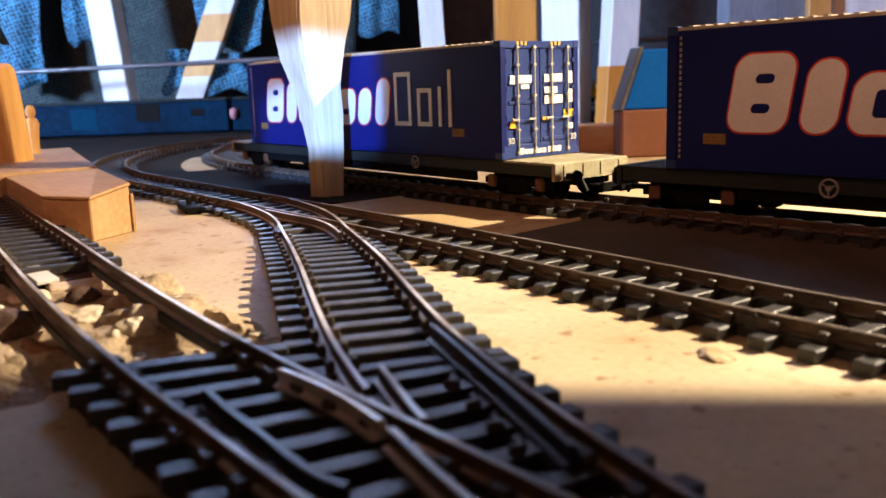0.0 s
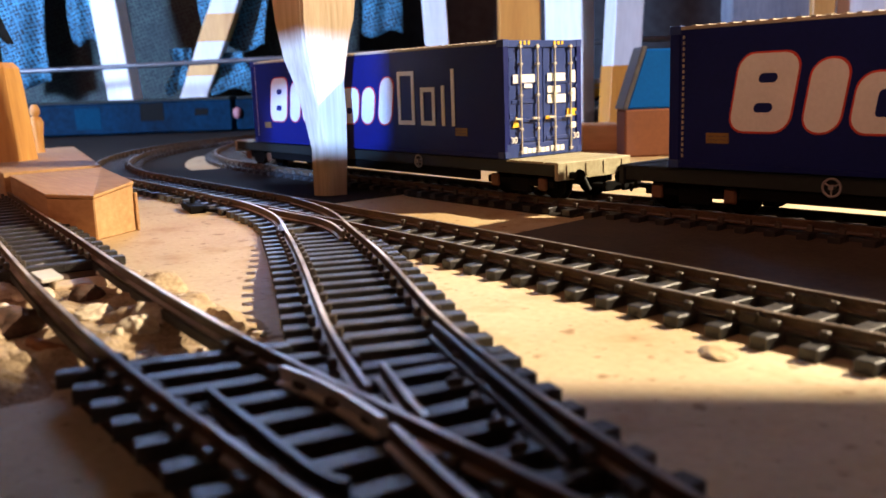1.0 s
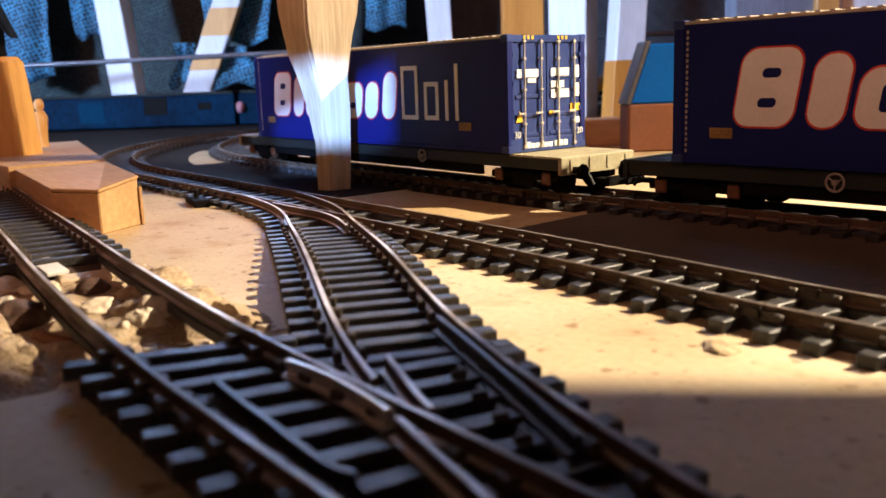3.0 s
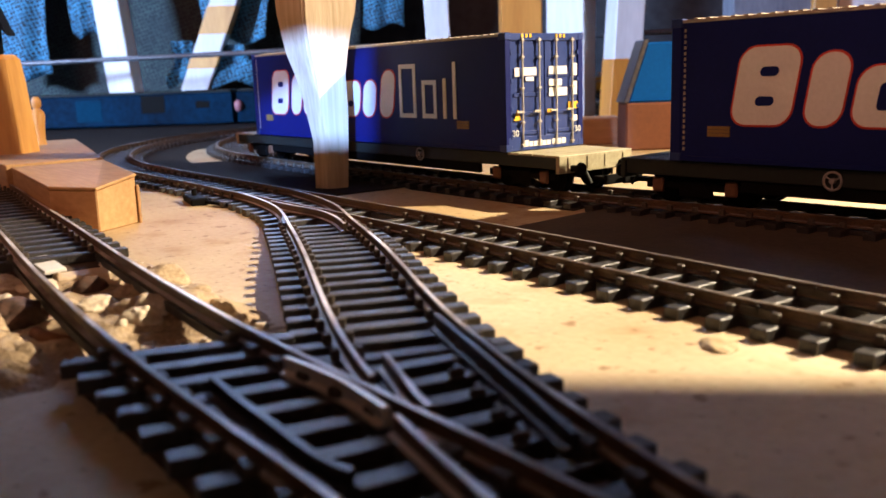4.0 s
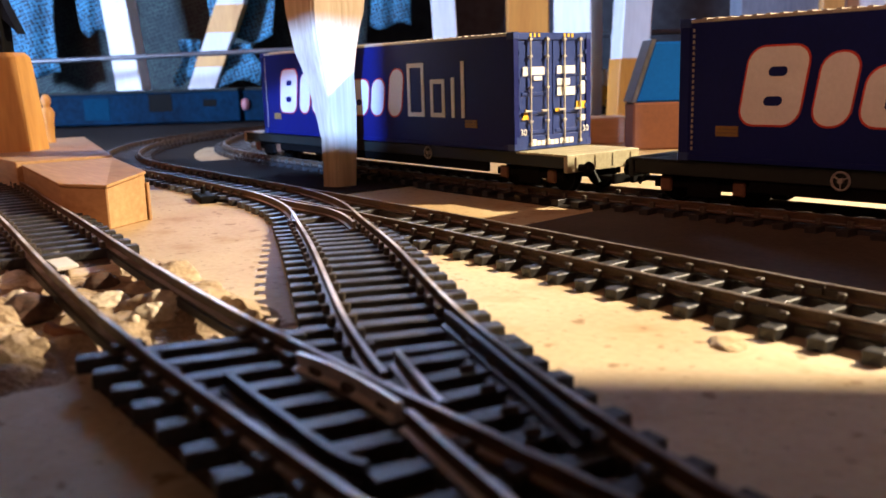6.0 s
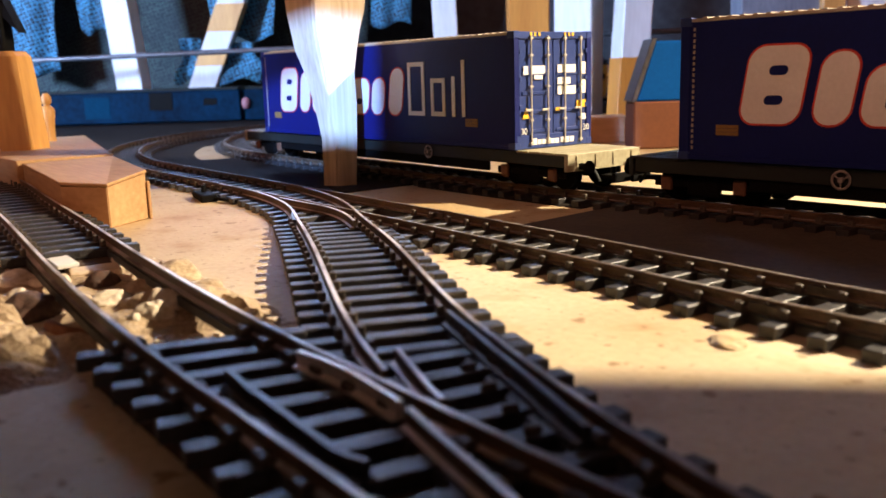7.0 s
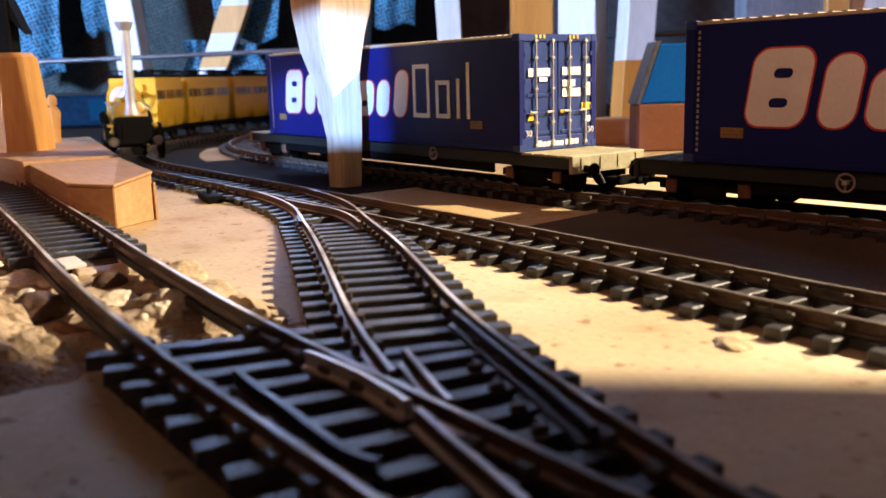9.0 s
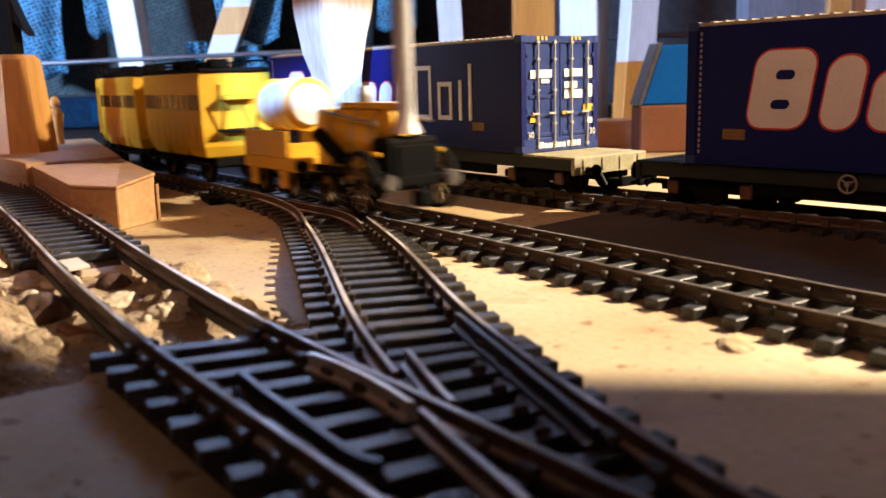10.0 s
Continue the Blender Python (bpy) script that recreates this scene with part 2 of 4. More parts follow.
DULL_WHITE = material("greyish_white", (0.34, 0.32, 0.30), 0.6, 0, (0.20, 0.18, 0.16), 90, 900, 0.1)


# ---- building helpers (shapes in millimetres) ----
K = 0.001


def box(bm, x0, x1, y0, y1, z0, z1, bevel=0.0, turn=0.0, shear=0.0):
    vs = [bm.verts.new((x + shear * (z - z0), y, z)) for x in (x0, x1) for y in (y0, y1) for z in (z0, z1)]
    fs = [bm.faces.new([vs[i] for i in f]) for f in ((0, 1, 3, 2), (4, 6, 7, 5), (0, 4, 5, 1), (2, 3, 7, 6), (0, 2, 6, 4), (1, 5, 7, 3))]
    if turn:
        c = Vector(((x0 + x1) / 2, (y0 + y1) / 2, 0))
        bmesh.ops.rotate(bm, verts=vs, cent=c, matrix=Matrix.Rotation(radians(turn), 3, "Z"))
    if bevel:
        es = list({e for f in fs for e in f.edges})
        bmesh.ops.bevel(bm, geom=es, offset=bevel, segments=1, affect="EDGES", profile=0.5)
    return bm


def cyl(bm, a, b, r0, r1=None, seg=16):
    """A round bar from a to b."""
    a, b = Vector(a), Vector(b)
    r1 = r0 if r1 is None else r1
    q = (b - a).to_track_quat("Z", "Y").to_matrix()
    rings = []
    for p, r in ((a, r0), (b, r1)):
        rings.append([bm.verts.new(p + q @ Vector((r * math.cos(2 * math.pi * i / seg), r * math.sin(2 * math.pi * i / seg), 0))) for i in range(seg)])
    for i in range(seg):
        bm.faces.new((rings[0][i], rings[0][(i + 1) % seg], rings[1][(i + 1) % seg], rings[1][i]))
    bm.faces.new(rings[0][::-1])
    bm.faces.new(rings[1])
    return bm


def lathe(bm, profile, seg=20, axis="Z", centre=(0, 0, 0)):
    """A turned shape from (radius, height) pairs."""
    rings = []
    for r, h in profile:
        ring = []
        for i in range(seg):
            a = 2 * math.pi * i / seg
            u, v = r * math.cos(a), r * math.sin(a)
            p = {"Z": (u, v, h), "X": (h, u, v), "Y": (u, h, -v)}[axis]
            ring.append(bm.verts.new(Vector(p) + Vector(centre)))
        rings.append(ring)
    for a, b in zip(rings, rings[1:]):
        for i in range(seg):
            bm.faces.new((a[i], a[(i + 1) % seg], b[(i + 1) % seg], b[i]))
    bm.faces.new(rings[0][::-1])
    bm.faces.new(rings[-1])
    return bm


def sweep(bm, pts, profile, z0=0.0):
    """A profile of (sideways, up) pairs carried along a path that may rise."""
    rings = []
    for i, p in enumerate(pts):
        d = (Vector(pts[min(i + 1, len(pts) - 1)]) - Vector(pts[max(i - 1, 0)])).normalized()
        n = Vector((-d[1], d[0]))
        lift = p[2] if len(p) > 2 else 0.0
        rings.append([bm.verts.new((p[0] + n[0] * u, p[1] + n[1] * u, z0 + lift + h)) for u, h in profile])
    k = len(profile)
    for a, b in zip(rings, rings[1:]):
        for i in range(k):
            bm.faces.new((a[i], b[i], b[(i + 1) % k], a[(i + 1) % k]))
    bm.faces.new(rings[0])
    bm.faces.new(rings[-1][::-1])
    return bm


def mesh_of(name, bm, mat, smooth=0.0):
    bmesh.ops.recalc_face_normals(bm, faces=bm.faces[:])
    bmesh.ops.scale(bm, vec=(K, K, K), verts=bm.verts[:])
    me = bpy.data.meshes.new(name)
    bm.to_mesh(me)
    bm.free()
    me.materials.append(mat)
    if smooth:
        me.polygons.foreach_set("use_smooth", [True] * len(me.polygons))
        me.set_sharp_from_angle(angle=radians(smooth))
    return me


def part(name, bm, mat, parent=None, label="", at=(0, 0, 0), smooth=0.0):
    ob = new(name, mesh_of(name, bm, mat, smooth))
    ob.parent = parent
    ob.location = Vector(at) * K
    return tagged(ob, label)


def thing(name, label, category, at=(0, 0, 0), rz=0.0, group="", kind=""):
    ob = new(name)
    ob.empty_display_size = 0.01
    ob.matrix_world = pose(at[0] * K, at[1] * K, at[2] * K, 0, 0, rz)
    return tagged(ob, label, category, group, kind)


def spline(keys, step=4.0):
    """A smooth path through the keys, in even steps."""
    ks = [Vector(k) for k in keys]
    ks = [2 * ks[0] - ks[1]] + ks + [2 * ks[-1] - ks[-2]]
    dense = []
    for i in range(1, len(ks) - 2):
        a, b, c, d = ks[i - 1:i + 3]
        for j in range(24):
            t = j / 24
            dense.append(0.5 * (2 * b + (c - a) * t + (2 * a - 5 * b + 4 * c - d) * t * t + (3 * b - a - 3 * c + d) * t ** 3))
    dense.append(ks[-2])
    return resample(dense, step)


def resample(dense, step):
    out, left = [dense[0].copy()], step
    for a, b in zip(dense, dense[1:]):
        seg = (b - a).length
        while seg >= left and seg > 0:
            a = a + (b - a) * (left / seg)
            out.append(a.copy())
            seg, left = (b - a).length, step
        left -= seg
    return out


def offset(pts, d):
    out = []
    for i, p in enumerate(pts):
        t = (pts[min(i + 1, len(pts) - 1)] - pts[max(i - 1, 0)]).normalized()
        out.append(Vector((p[0] - t[1] * d, p[1] + t[0] * d, *p[2:])))
    return out


# ---- setting ----
board_bm = bmesh.new()
box(board_bm, -1500, 1300, -1300, 1600, -18, 0)
tagged(part("ground", board_bm, BOARD), "pale painted chipboard baseboard with faint stains", "baseboard", kind="structure")

bm = bmesh.new()
box(bm, -3000, 3000, -3000, 3000, -720, -700)
tagged(part("floor", bm, ROOM), "plain dim workshop floor under the layout", "floor", kind="structure")
bm = bmesh.new()
box(bm, -3000, 3000, -3000, 3000, 1900, 1920)
tagged(part("ceiling", bm, ROOM), "plain dim room ceiling", "ceiling", kind="structure")
for nm, b in (("wall_east", (3000, 3020, -3000, 3000)), ("wall_south", (-3000, 3000, -3020, -3000)), ("wall_north", (-3000, 3000, 3000, 3020)), ("wall_west", (-3020, -3000, -3000, 3000))):
    bm = bmesh.new()
    box(bm, *b, -700, 1900)
    tagged(part(nm, bm, ROOM), "plain dim plaster wall of the room", "wall", kind="structure")

# an unseen board added over the near edge; its edge throws the shade across the foreground
bm = bmesh.new()
box(bm, 0, 90, -420, 420, 160, 166)
light_blocker = part("shade_board", bm, ROOM)
light_blocker.matrix_world = pose(0.194, 0.0888, 0, 0, 0, -43.7)
tagged(light_blocker, "unseen board added above the near edge to shade the foreground", "shelf board", kind="structure")


# an unseen card added to shape the cool beam, which comes through its opening; it sways to shift the lit patch
bm = bmesh.new()
for x0, x1, z0, z1 in ((-120, -15.2, 0, 120), (17.5, 70, 0, 120), (-15.2, 17.5, 40, 120)):
    box(bm, x0, x1, -1, 1, z0, z1)
gobo_card = part("gobo_card", bm, DARKWALL)
gobo_card.matrix_world = pose(0.2095, -0.276, 0.140, 0, 0, 51.3)
tagged(gobo_card, "unseen notched card added to shape the cool beam", "card")
# a lower unseen card, added to end the beam above the post's foot
bm = bmesh.new()
box(bm, -120, 90, -1, 1, 0, 144)
low_gobo_card = part("low_gobo_card", bm, DARKWALL)
low_gobo_card.matrix_world = pose(0.2128, -0.2788, 0.006, 0, 0, 51.3)
tagged(low_gobo_card, "unseen card added to cut the cool beam's lower edge", "card")


# a second unseen card, added to dim the far light as it swings before it
bm = bmesh.new()
box(bm, -300, 0, -1, 1, -281, 180)
far_gobo = part("gobo_card", bm, DARKWALL)
far_gobo.matrix_world = pose(-0.4895, -0.8672, 0.282, 0, 0, 16.5)
tagged(far_gobo, "large unseen card added to dim the far cool light", "card")


# ---- track ----
RAIL_TOP, GAUGE = 4.6, 8.6
PROFILE = [(-1.15, 0), (1.15, 0), (1.15, 0.35), (0.35, 0.6), (0.35, 1.6), (0.5, 1.75), (0.5, 2.3), (0.4, 2.4), (-0.4, 2.4), (-0.5, 2.3), (-0.5, 1.75), (-0.35, 1.6), (-0.35, 0.6), (-1.15, 0.35)]


def sleeper_mesh(length, chairs=(-8.6, 8.6)):
    bm = bmesh.new()
    box(bm, -1.6, 1.6, -length / 2, length / 2, 0, 2.15, 0.18)
    for c in chairs:
        for s in (-1, 1):
            first = len(bm.faces)
            box(bm, -0.8, 0.8, c + s * 1.65 - 0.6, c + s * 1.65 + 0.6, 2.1, 3.8, 0.2)
            bm.faces.ensure_lookup_table()
            for f in bm.faces[first:]:
                f.material_index = 1
    me = mesh_of("sleeper", bm, SLEEPER)
    me.materials.append(CHAIR)
    return me


STANDARD = sleeper_mesh(30)


def rail(pts, owner, name="rail", mat=None):
    bm = bmesh.new()
    sweep(bm, pts, PROFILE, RAIL_TOP - 2.4)
    strip = bmesh.new()
    sweep(strip, pts[1:-1], [(-1.3, 0.05), (1.3, 0.05), (1.3, 1.7), (-1.3, 1.7)])
    part("web_strip", strip, SLEEPER, owner)
    return part(name, bm, mat or RAIL, owner, "")


def put_sleeper(owner, mesh, x, y, deg, z=0.0):
    ob = new("sleeper", mesh)
    ob.parent = owner
    ob.matrix_basis = pose(x * K, y * K, z * K, 0, 0, deg + random.uniform(-0.8, 0.8))
    return ob


def track(label, keys, sleepers=lambda p: True, pitch=8.3, rails=(1, 1), half=GAUGE, mat=None):
    owner = thing("railway_track", label, "track", group="model railway tracks")
    pts = keys if isinstance(keys[0], Vector) else spline(keys, 3.0)
    for side, wanted in zip((1, -1), rails):
        if wanted:
            rail(offset(pts, side * half), owner, "rail", mat)
    path = resample(pts, pitch)
    for a, b in zip(path, path[1:]):
        if sleepers(a):
            put_sleeper(owner, STANDARD, a[0], a[1], math.degrees(math.atan2(b[1] - a[1], b[0] - a[0])), a[2] if len(a) > 2 else 0.0)
    return owner


# the loop on which the passenger train comes round
LOOP_R, LOOP_X, LOOP_Y = 300.0, -195.0, -53.5


def loop_point(s):
    """The main line by its length in millimetres; 0 where the curve ends."""
    if s >= 0:
        return Vector((LOOP_X + s, LOOP_Y - 3.6 * min(1, max(0, (s - 190) / 140)) ** 2))
    a = s / LOOP_R
    if a < -2.3:
        far = loop_point(-2.3 * LOOP_R)
        return far + Vector((math.cos(-2.3), math.sin(-2.3))) * (s + 2.3 * LOOP_R)
    return Vector((LOOP_X + LOOP_R * math.sin(a), LOOP_Y + LOOP_R * (1 - math.cos(a))))


main = track("dark plastic-sleepered main line of bare model track", [loop_point(s) for s in range(-1100, 720, 3)],
             sleepers=lambda p: not -72 < p[0] < 4 or p[1] > 0, mat=DARK_RAIL)
train_line = track("model track under the container wagons", [(-420, 110), (-330, 50), (-260, 25), (-190, 17.5), (-90, 17.5), (0, 18.5), (45, 22), (85, 26.5), (200, 37), (420, 56)], mat=DARK_RAIL)
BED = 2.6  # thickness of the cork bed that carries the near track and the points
# keys lifted along the camera's sight lines, so they keep their place in view
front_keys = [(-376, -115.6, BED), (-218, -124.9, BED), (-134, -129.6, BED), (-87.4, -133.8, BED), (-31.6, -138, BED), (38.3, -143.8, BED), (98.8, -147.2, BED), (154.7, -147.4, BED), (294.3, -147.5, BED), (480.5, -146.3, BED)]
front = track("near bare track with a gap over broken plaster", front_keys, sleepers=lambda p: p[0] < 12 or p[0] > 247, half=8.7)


def cork_bed(label, rows):
    """A strip of cork; rows of (near edge, far edge, height), each edge a place in plan."""
    bm = bmesh.new()
    rings = []
    for (ax, ay), (bx, by), h in rows:
        top = max(0.15, h - 0.12)
        rings.append([bm.verts.new(p) for p in ((ax, ay, 0.05), (bx, by, 0.05), (bx, by, top), (ax, ay, top))])
    for p, q in zip(rings, rings[1:]):
        for k in range(4):
            bm.faces.new((p[k], p[(k + 1) % 4], q[(k + 1) % 4], q[k]))
    bm.faces.new(rings[0][::-1])
    bm.faces.new(rings[-1])
    tagged(part("cork_bed", bm, CORK), label, "track bed", kind="structure")


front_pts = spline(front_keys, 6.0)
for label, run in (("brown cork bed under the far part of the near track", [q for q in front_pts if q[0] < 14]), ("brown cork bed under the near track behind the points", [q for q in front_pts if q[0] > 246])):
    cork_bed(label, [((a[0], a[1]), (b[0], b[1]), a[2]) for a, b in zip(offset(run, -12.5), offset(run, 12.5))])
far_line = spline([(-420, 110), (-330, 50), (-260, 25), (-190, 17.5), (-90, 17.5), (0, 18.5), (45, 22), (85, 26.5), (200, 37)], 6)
# thin sheets; those along the container track put its wagons' shade into colour
for label, pts, left, right, h in (("dark sheet lying below the loop", [loop_point(v) for v in range(-620, 12, 6)], 37, 78, 0.3),
                                   ("dark sheet below the far end of the container track", [p for p in far_line if p[0] < -244], 24, 12, 0.5),
                                   ("dark sheet that puts shade below the container track", [p for p in far_line if -244 <= p[0] < -60], 24, 66, 0.5),
                                   ("dark sheet that puts shade below the container track", [p for p in far_line if -60 <= p[0] < 27], 24, 14, 0.5),
                                   ("dark brown sheet for the containers' shadow beside their track", [p for p in far_line if p[0] >= 27] + [Vector((300, 45.5))], 24, 66, 0.5)):
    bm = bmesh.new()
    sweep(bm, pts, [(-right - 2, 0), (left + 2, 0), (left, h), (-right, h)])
    tagged(part("dark_board_sheet", bm, BROWN_SHADE if "brown" in label else DARK_SHEET), label, "underlay", kind="structure")
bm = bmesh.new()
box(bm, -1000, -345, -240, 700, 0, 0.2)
tagged(part("dark_ground_sheet", bm, DARK_SHEET), "dark sheet added to darken the far baseboard", "sheet", kind="structure")
# raised towards the camera like the near track, to fit its view
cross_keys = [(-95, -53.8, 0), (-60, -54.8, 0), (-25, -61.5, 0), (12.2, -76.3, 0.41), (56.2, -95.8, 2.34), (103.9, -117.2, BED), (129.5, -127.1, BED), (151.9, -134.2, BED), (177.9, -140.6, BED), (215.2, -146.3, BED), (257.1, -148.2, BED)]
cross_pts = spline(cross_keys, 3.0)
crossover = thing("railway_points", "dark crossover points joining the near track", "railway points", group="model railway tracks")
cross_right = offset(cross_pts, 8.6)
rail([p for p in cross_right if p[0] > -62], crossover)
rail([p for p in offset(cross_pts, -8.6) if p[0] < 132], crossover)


def nearest(pts, x):
    return min(pts, key=lambda p: abs(p[0] - x))


for a, b in zip(resample(cross_pts, 7.6), resample(cross_pts, 7.6)[1:]):
    if -4 < a[0] < 126:
        put_sleeper(crossover, STANDARD, a[0], a[1], math.degrees(math.atan2(b[1] - a[1], b[0] - a[0])), a[2])
x = -70.0
while x < -6:
    low, high = nearest(cross_pts, x)[1] - 15.5, -38.5
    m = sleeper_mesh(high - low, ())
    put_sleeper(crossover, m, x, (low + high) / 2, 0)
    x += 8.2
bed_rows = []
x = 90.4
while x < 244:
    lean = min(18.0, max(2.0, 18.0 - 0.172 * (x - 90.4)))
    low = -162.4
    high = -131.5 if x < 107 else nearest(cross_right, x + 42 * math.tan(radians(lean)))[1] + 6.0
    m = sleeper_mesh((high - low) / math.cos(radians(lean)), ())
    slant = math.tan(radians(lean))
    put_sleeper(crossover, m, x + (high - low) / 2 * slant, (low + high) / 2, -lean, BED)
    bed_rows.append(((x + 2 * slant, low + 2), (x + (high - low - 2) * slant, high - 2), BED))
    x += 8.2
cork_bed("brown cork bed under the crossing of the points", bed_rows)
run = [q for q in cross_pts if 8 < q[0] < 128]
cork_bed("brown cork bed under the curved leg of the points", [((a[0], a[1]), (b[0], b[1]), a[2] + 0.03) for a, b in zip(offset(run, -10.2), offset(run, 10.2))])

# cast chairs that hold the rails on the points
bm = bmesh.new()
for d in (-1, 1):
    box(bm, -1.3, 1.3, d * 1.5 - 0.9, d * 1.5 + 0.9, 2.1, 3.5, 0.25)
chair_mesh = mesh_of("chair", bm, CHAIR)
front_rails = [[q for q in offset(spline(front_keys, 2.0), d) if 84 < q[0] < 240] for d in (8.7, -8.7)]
for (ax, ay), (bx, by), h in bed_rows:
    for line in front_rails + [cross_right]:
        q = min(line, key=lambda p: abs((p[0] - ax) * (by - ay) - (p[1] - ay) * (bx - ax)))
        if ay < q[1] < by:
            ob = new("chair", chair_mesh)
            ob.parent = crossover
            ob.matrix_basis = pose(q[0] * K, q[1] * K, h * K, 0, 0, -14 if line is cross_right else 0)

# switch blades, wing and check rails of the points
for nm, mat, keys in (("switch_blade", RAIL, [(-42, -64.6, 0), (-26, -64.4, 0), (-12, -64, 0), (2.6, -67, 0.11), (21.1, -74.4, 0.77)]),
                      ("check_rail", CHECK, [(-12, -75.2, 0), (-4, -79.6, 0), (5, -83.7, 0.17)]),
                      ("wing_rail", GLINT_RAIL, [(116.5, -140.8, BED), (124.4, -140.0, BED), (132.6, -140.2, BED), (142.3, -141.2, BED)]),
                      ("wing_rail", RAIL, [(142.8, -141.4, BED), (152.4, -143.6, BED), (165.8, -146.5, BED), (182.6, -150.5, BED)]),
                      ("wing_rail", RAIL, [(124.4, -130.5, BED), (131.7, -133.2, BED), (139, -135.9, BED), (144.9, -137.8, BED)]),
                      ("check_rail", CHECK, [(117.4, -151.2, BED), (124.9, -151.8, BED), (133.2, -152.2, BED), (141.6, -152.7, BED), (148.1, -152.8, BED), (152.8, -151.4, BED)]),
                      ("check_rail", CHECK, [(113.7, -114.1, BED), (131.4, -120.5, BED), (146.5, -126, BED), (160.6, -131.3, BED)])):
    rail(spline(keys, 2.0), crossover, nm, mat)

# white-metal spring clips along the check rail
for t in (0.2, 0.42, 0.62, 0.8):
    cx, cy = 125 + 34 * t, -121.5 - 12.5 * t
    bm = bmesh.new()
    box(bm, -2.4, 0.6, -0.4, 0.4, 2.1, 3.0, 0.12)
    box(bm, 0.2, 1.0, -1.6, 0.4, 2.1, 3.2, 0.12)
    clip = part("clip", bm, CHAIR, crossover, "dull metal spring clip", at=(cx, cy, BED))
    clip.rotation_euler[2] = radians(-25)


for jx, jy in ((137, -48.4), (137, -65.7), (18, -44.9), (-28, 9.0)):
    bm = bmesh.new()
    for d in (-1, 1):
        box(bm, -3.2, 3.2, d * 0.85 - 0.35, d * 0.85 + 0.35, RAIL_TOP - 2.3, RAIL_TOP - 0.7, 0.1)
    box(bm, -0.35, 0.35, -1.2, 1.2, RAIL_TOP - 2.3, RAIL_TOP - 0.4, 0.1)
    part("rail_joiner", bm, CHAIR, train_line if jy > 0 else main, "bright steel rail joiner", at=(jx, jy, 0))
lever = thing("points_lever", "small black points lever box beside the track", "points lever", (-89.8, -70.9, 0), -12)
bm = bmesh.new()
box(bm, -9, 9, -3, 3, 0, 2.6, 0.4)
part("box", bm, BLACK, lever)
bm = bmesh.new()
cyl(bm, (-2, 0, 2.4), (-2, 0, 5.0), 0.9, seg=10)
cyl(bm, (6, 1, 1.2), (22, 8, 1.2), 0.6, seg=8)
part("lever", bm, BLACK, lever)


# ---- containers and wagons ----
LEN, WID, HGT = 185.0, 35.5, 38.0


def logo(owner, y):
    """The painted emblem: plain slanted shapes in white with red edges, then thin bars."""
    z = 10.3
    # each shape: an outer slanted block and the slots left in it, by width and height
    blocks = [(18, 34, 19.5, ((24, 29, 12.2, 14.6), (24, 29, 4.8, 7.2))), (37.5, 46.5, 17.5, ()), (49, 63.5, 14, ((54.2, 58.4, 3.8, 10.2),)), (65.5, 80, 19.5, ((70.7, 74.8, 3.8, 10.2),)),
              (82, 95.5, 14, ((86.8, 90.8, 3.8, 6.2),)), (98, 107, 14, ()), (110.5, 119.5, 17.5, ())]

    def rounded(name, x0, x1, z0, z1, r, mat, depth):
        r = min(r, (x1 - x0) / 2.01, (z1 - z0) / 2.01)
        ring = []
        for cx, cz, q in ((x1 - r, z1 - r, 0), (x0 + r, z1 - r, 90), (x0 + r, z0 + r, 180), (x1 - r, z0 + r, 270)):
            for k in range(7):
                a = radians(q + 15 * k)
                px, pz = cx + r * math.cos(a), cz + r * math.sin(a)
                ring.append((px + 0.16 * pz, z + pz))
        bm = bmesh.new()
        front, back = [bm.verts.new((u, y - depth, v)) for u, v in ring], [bm.verts.new((u, y, v)) for u, v in ring]
        bm.faces.new(front)
        for i in range(len(ring)):
            bm.faces.new((front[i], back[i], back[(i + 1) % len(ring)], front[(i + 1) % len(ring)]))
        part(name, bm, mat, owner)

    for x0, x1, h, slots in blocks:
        rounded("emblem_edge", x0 - 0.5, x1 + 0.5, -0.5, h + 0.5, 4.6, RED, 0.25)
        rounded("emblem_shape", x0, x1, 0, h, 4.2, WHITE, 0.32)
        for a, b, c, d in slots:
            rounded("emblem_slot", a, b, c, d, 1.2, NAVY, 0.40)
    # thin-lined frames and bars beside them
    for x0, x1, h in ((124.5, 135, 19.5), (139, 147.5, 13.5)):
        bm = bmesh.new()
        for r in ((x0, x0 + 1.6, 0, h), (x1 - 1.6, x1, 0, h), (x0 + 1.6, x1 - 1.6, h - 1.6, h), (x0 + 1.6, x1 - 1.6, 0, 1.6)):
            box(bm, r[0], r[1], y - 0.3, y, z + r[2], z + r[3])
        part("emblem_frame", bm, WHITE, owner)
    for x0, h in ((151.5, 14), (157.2, 19.5)):
        bm = bmesh.new()
        box(bm, x0, x0 + 1.7, y - 0.3, y, z, z + h)
        part("emblem_bar", bm, WHITE, owner)


def lettering(text, size, at, owner, mat, turn):
    cu = bpy.data.curves.new("text", "FONT")
    cu.body, cu.size, cu.extrude, cu.align_x = text, size * K, 0.0001, "CENTER"
    tmp = new("text", cu)
    me = bpy.data.meshes.new_from_object(tmp.evaluated_get(bpy.context.evaluated_depsgraph_get()))
    bpy.data.objects.remove(tmp)
    me.materials.clear()
    me.materials.append(mat)
    ob = new("number_mark", me)
    ob.parent = owner
    ob.matrix_basis = pose(at[0] * K, at[1] * K, at[2] * K, 90, 0, turn)
    return ob


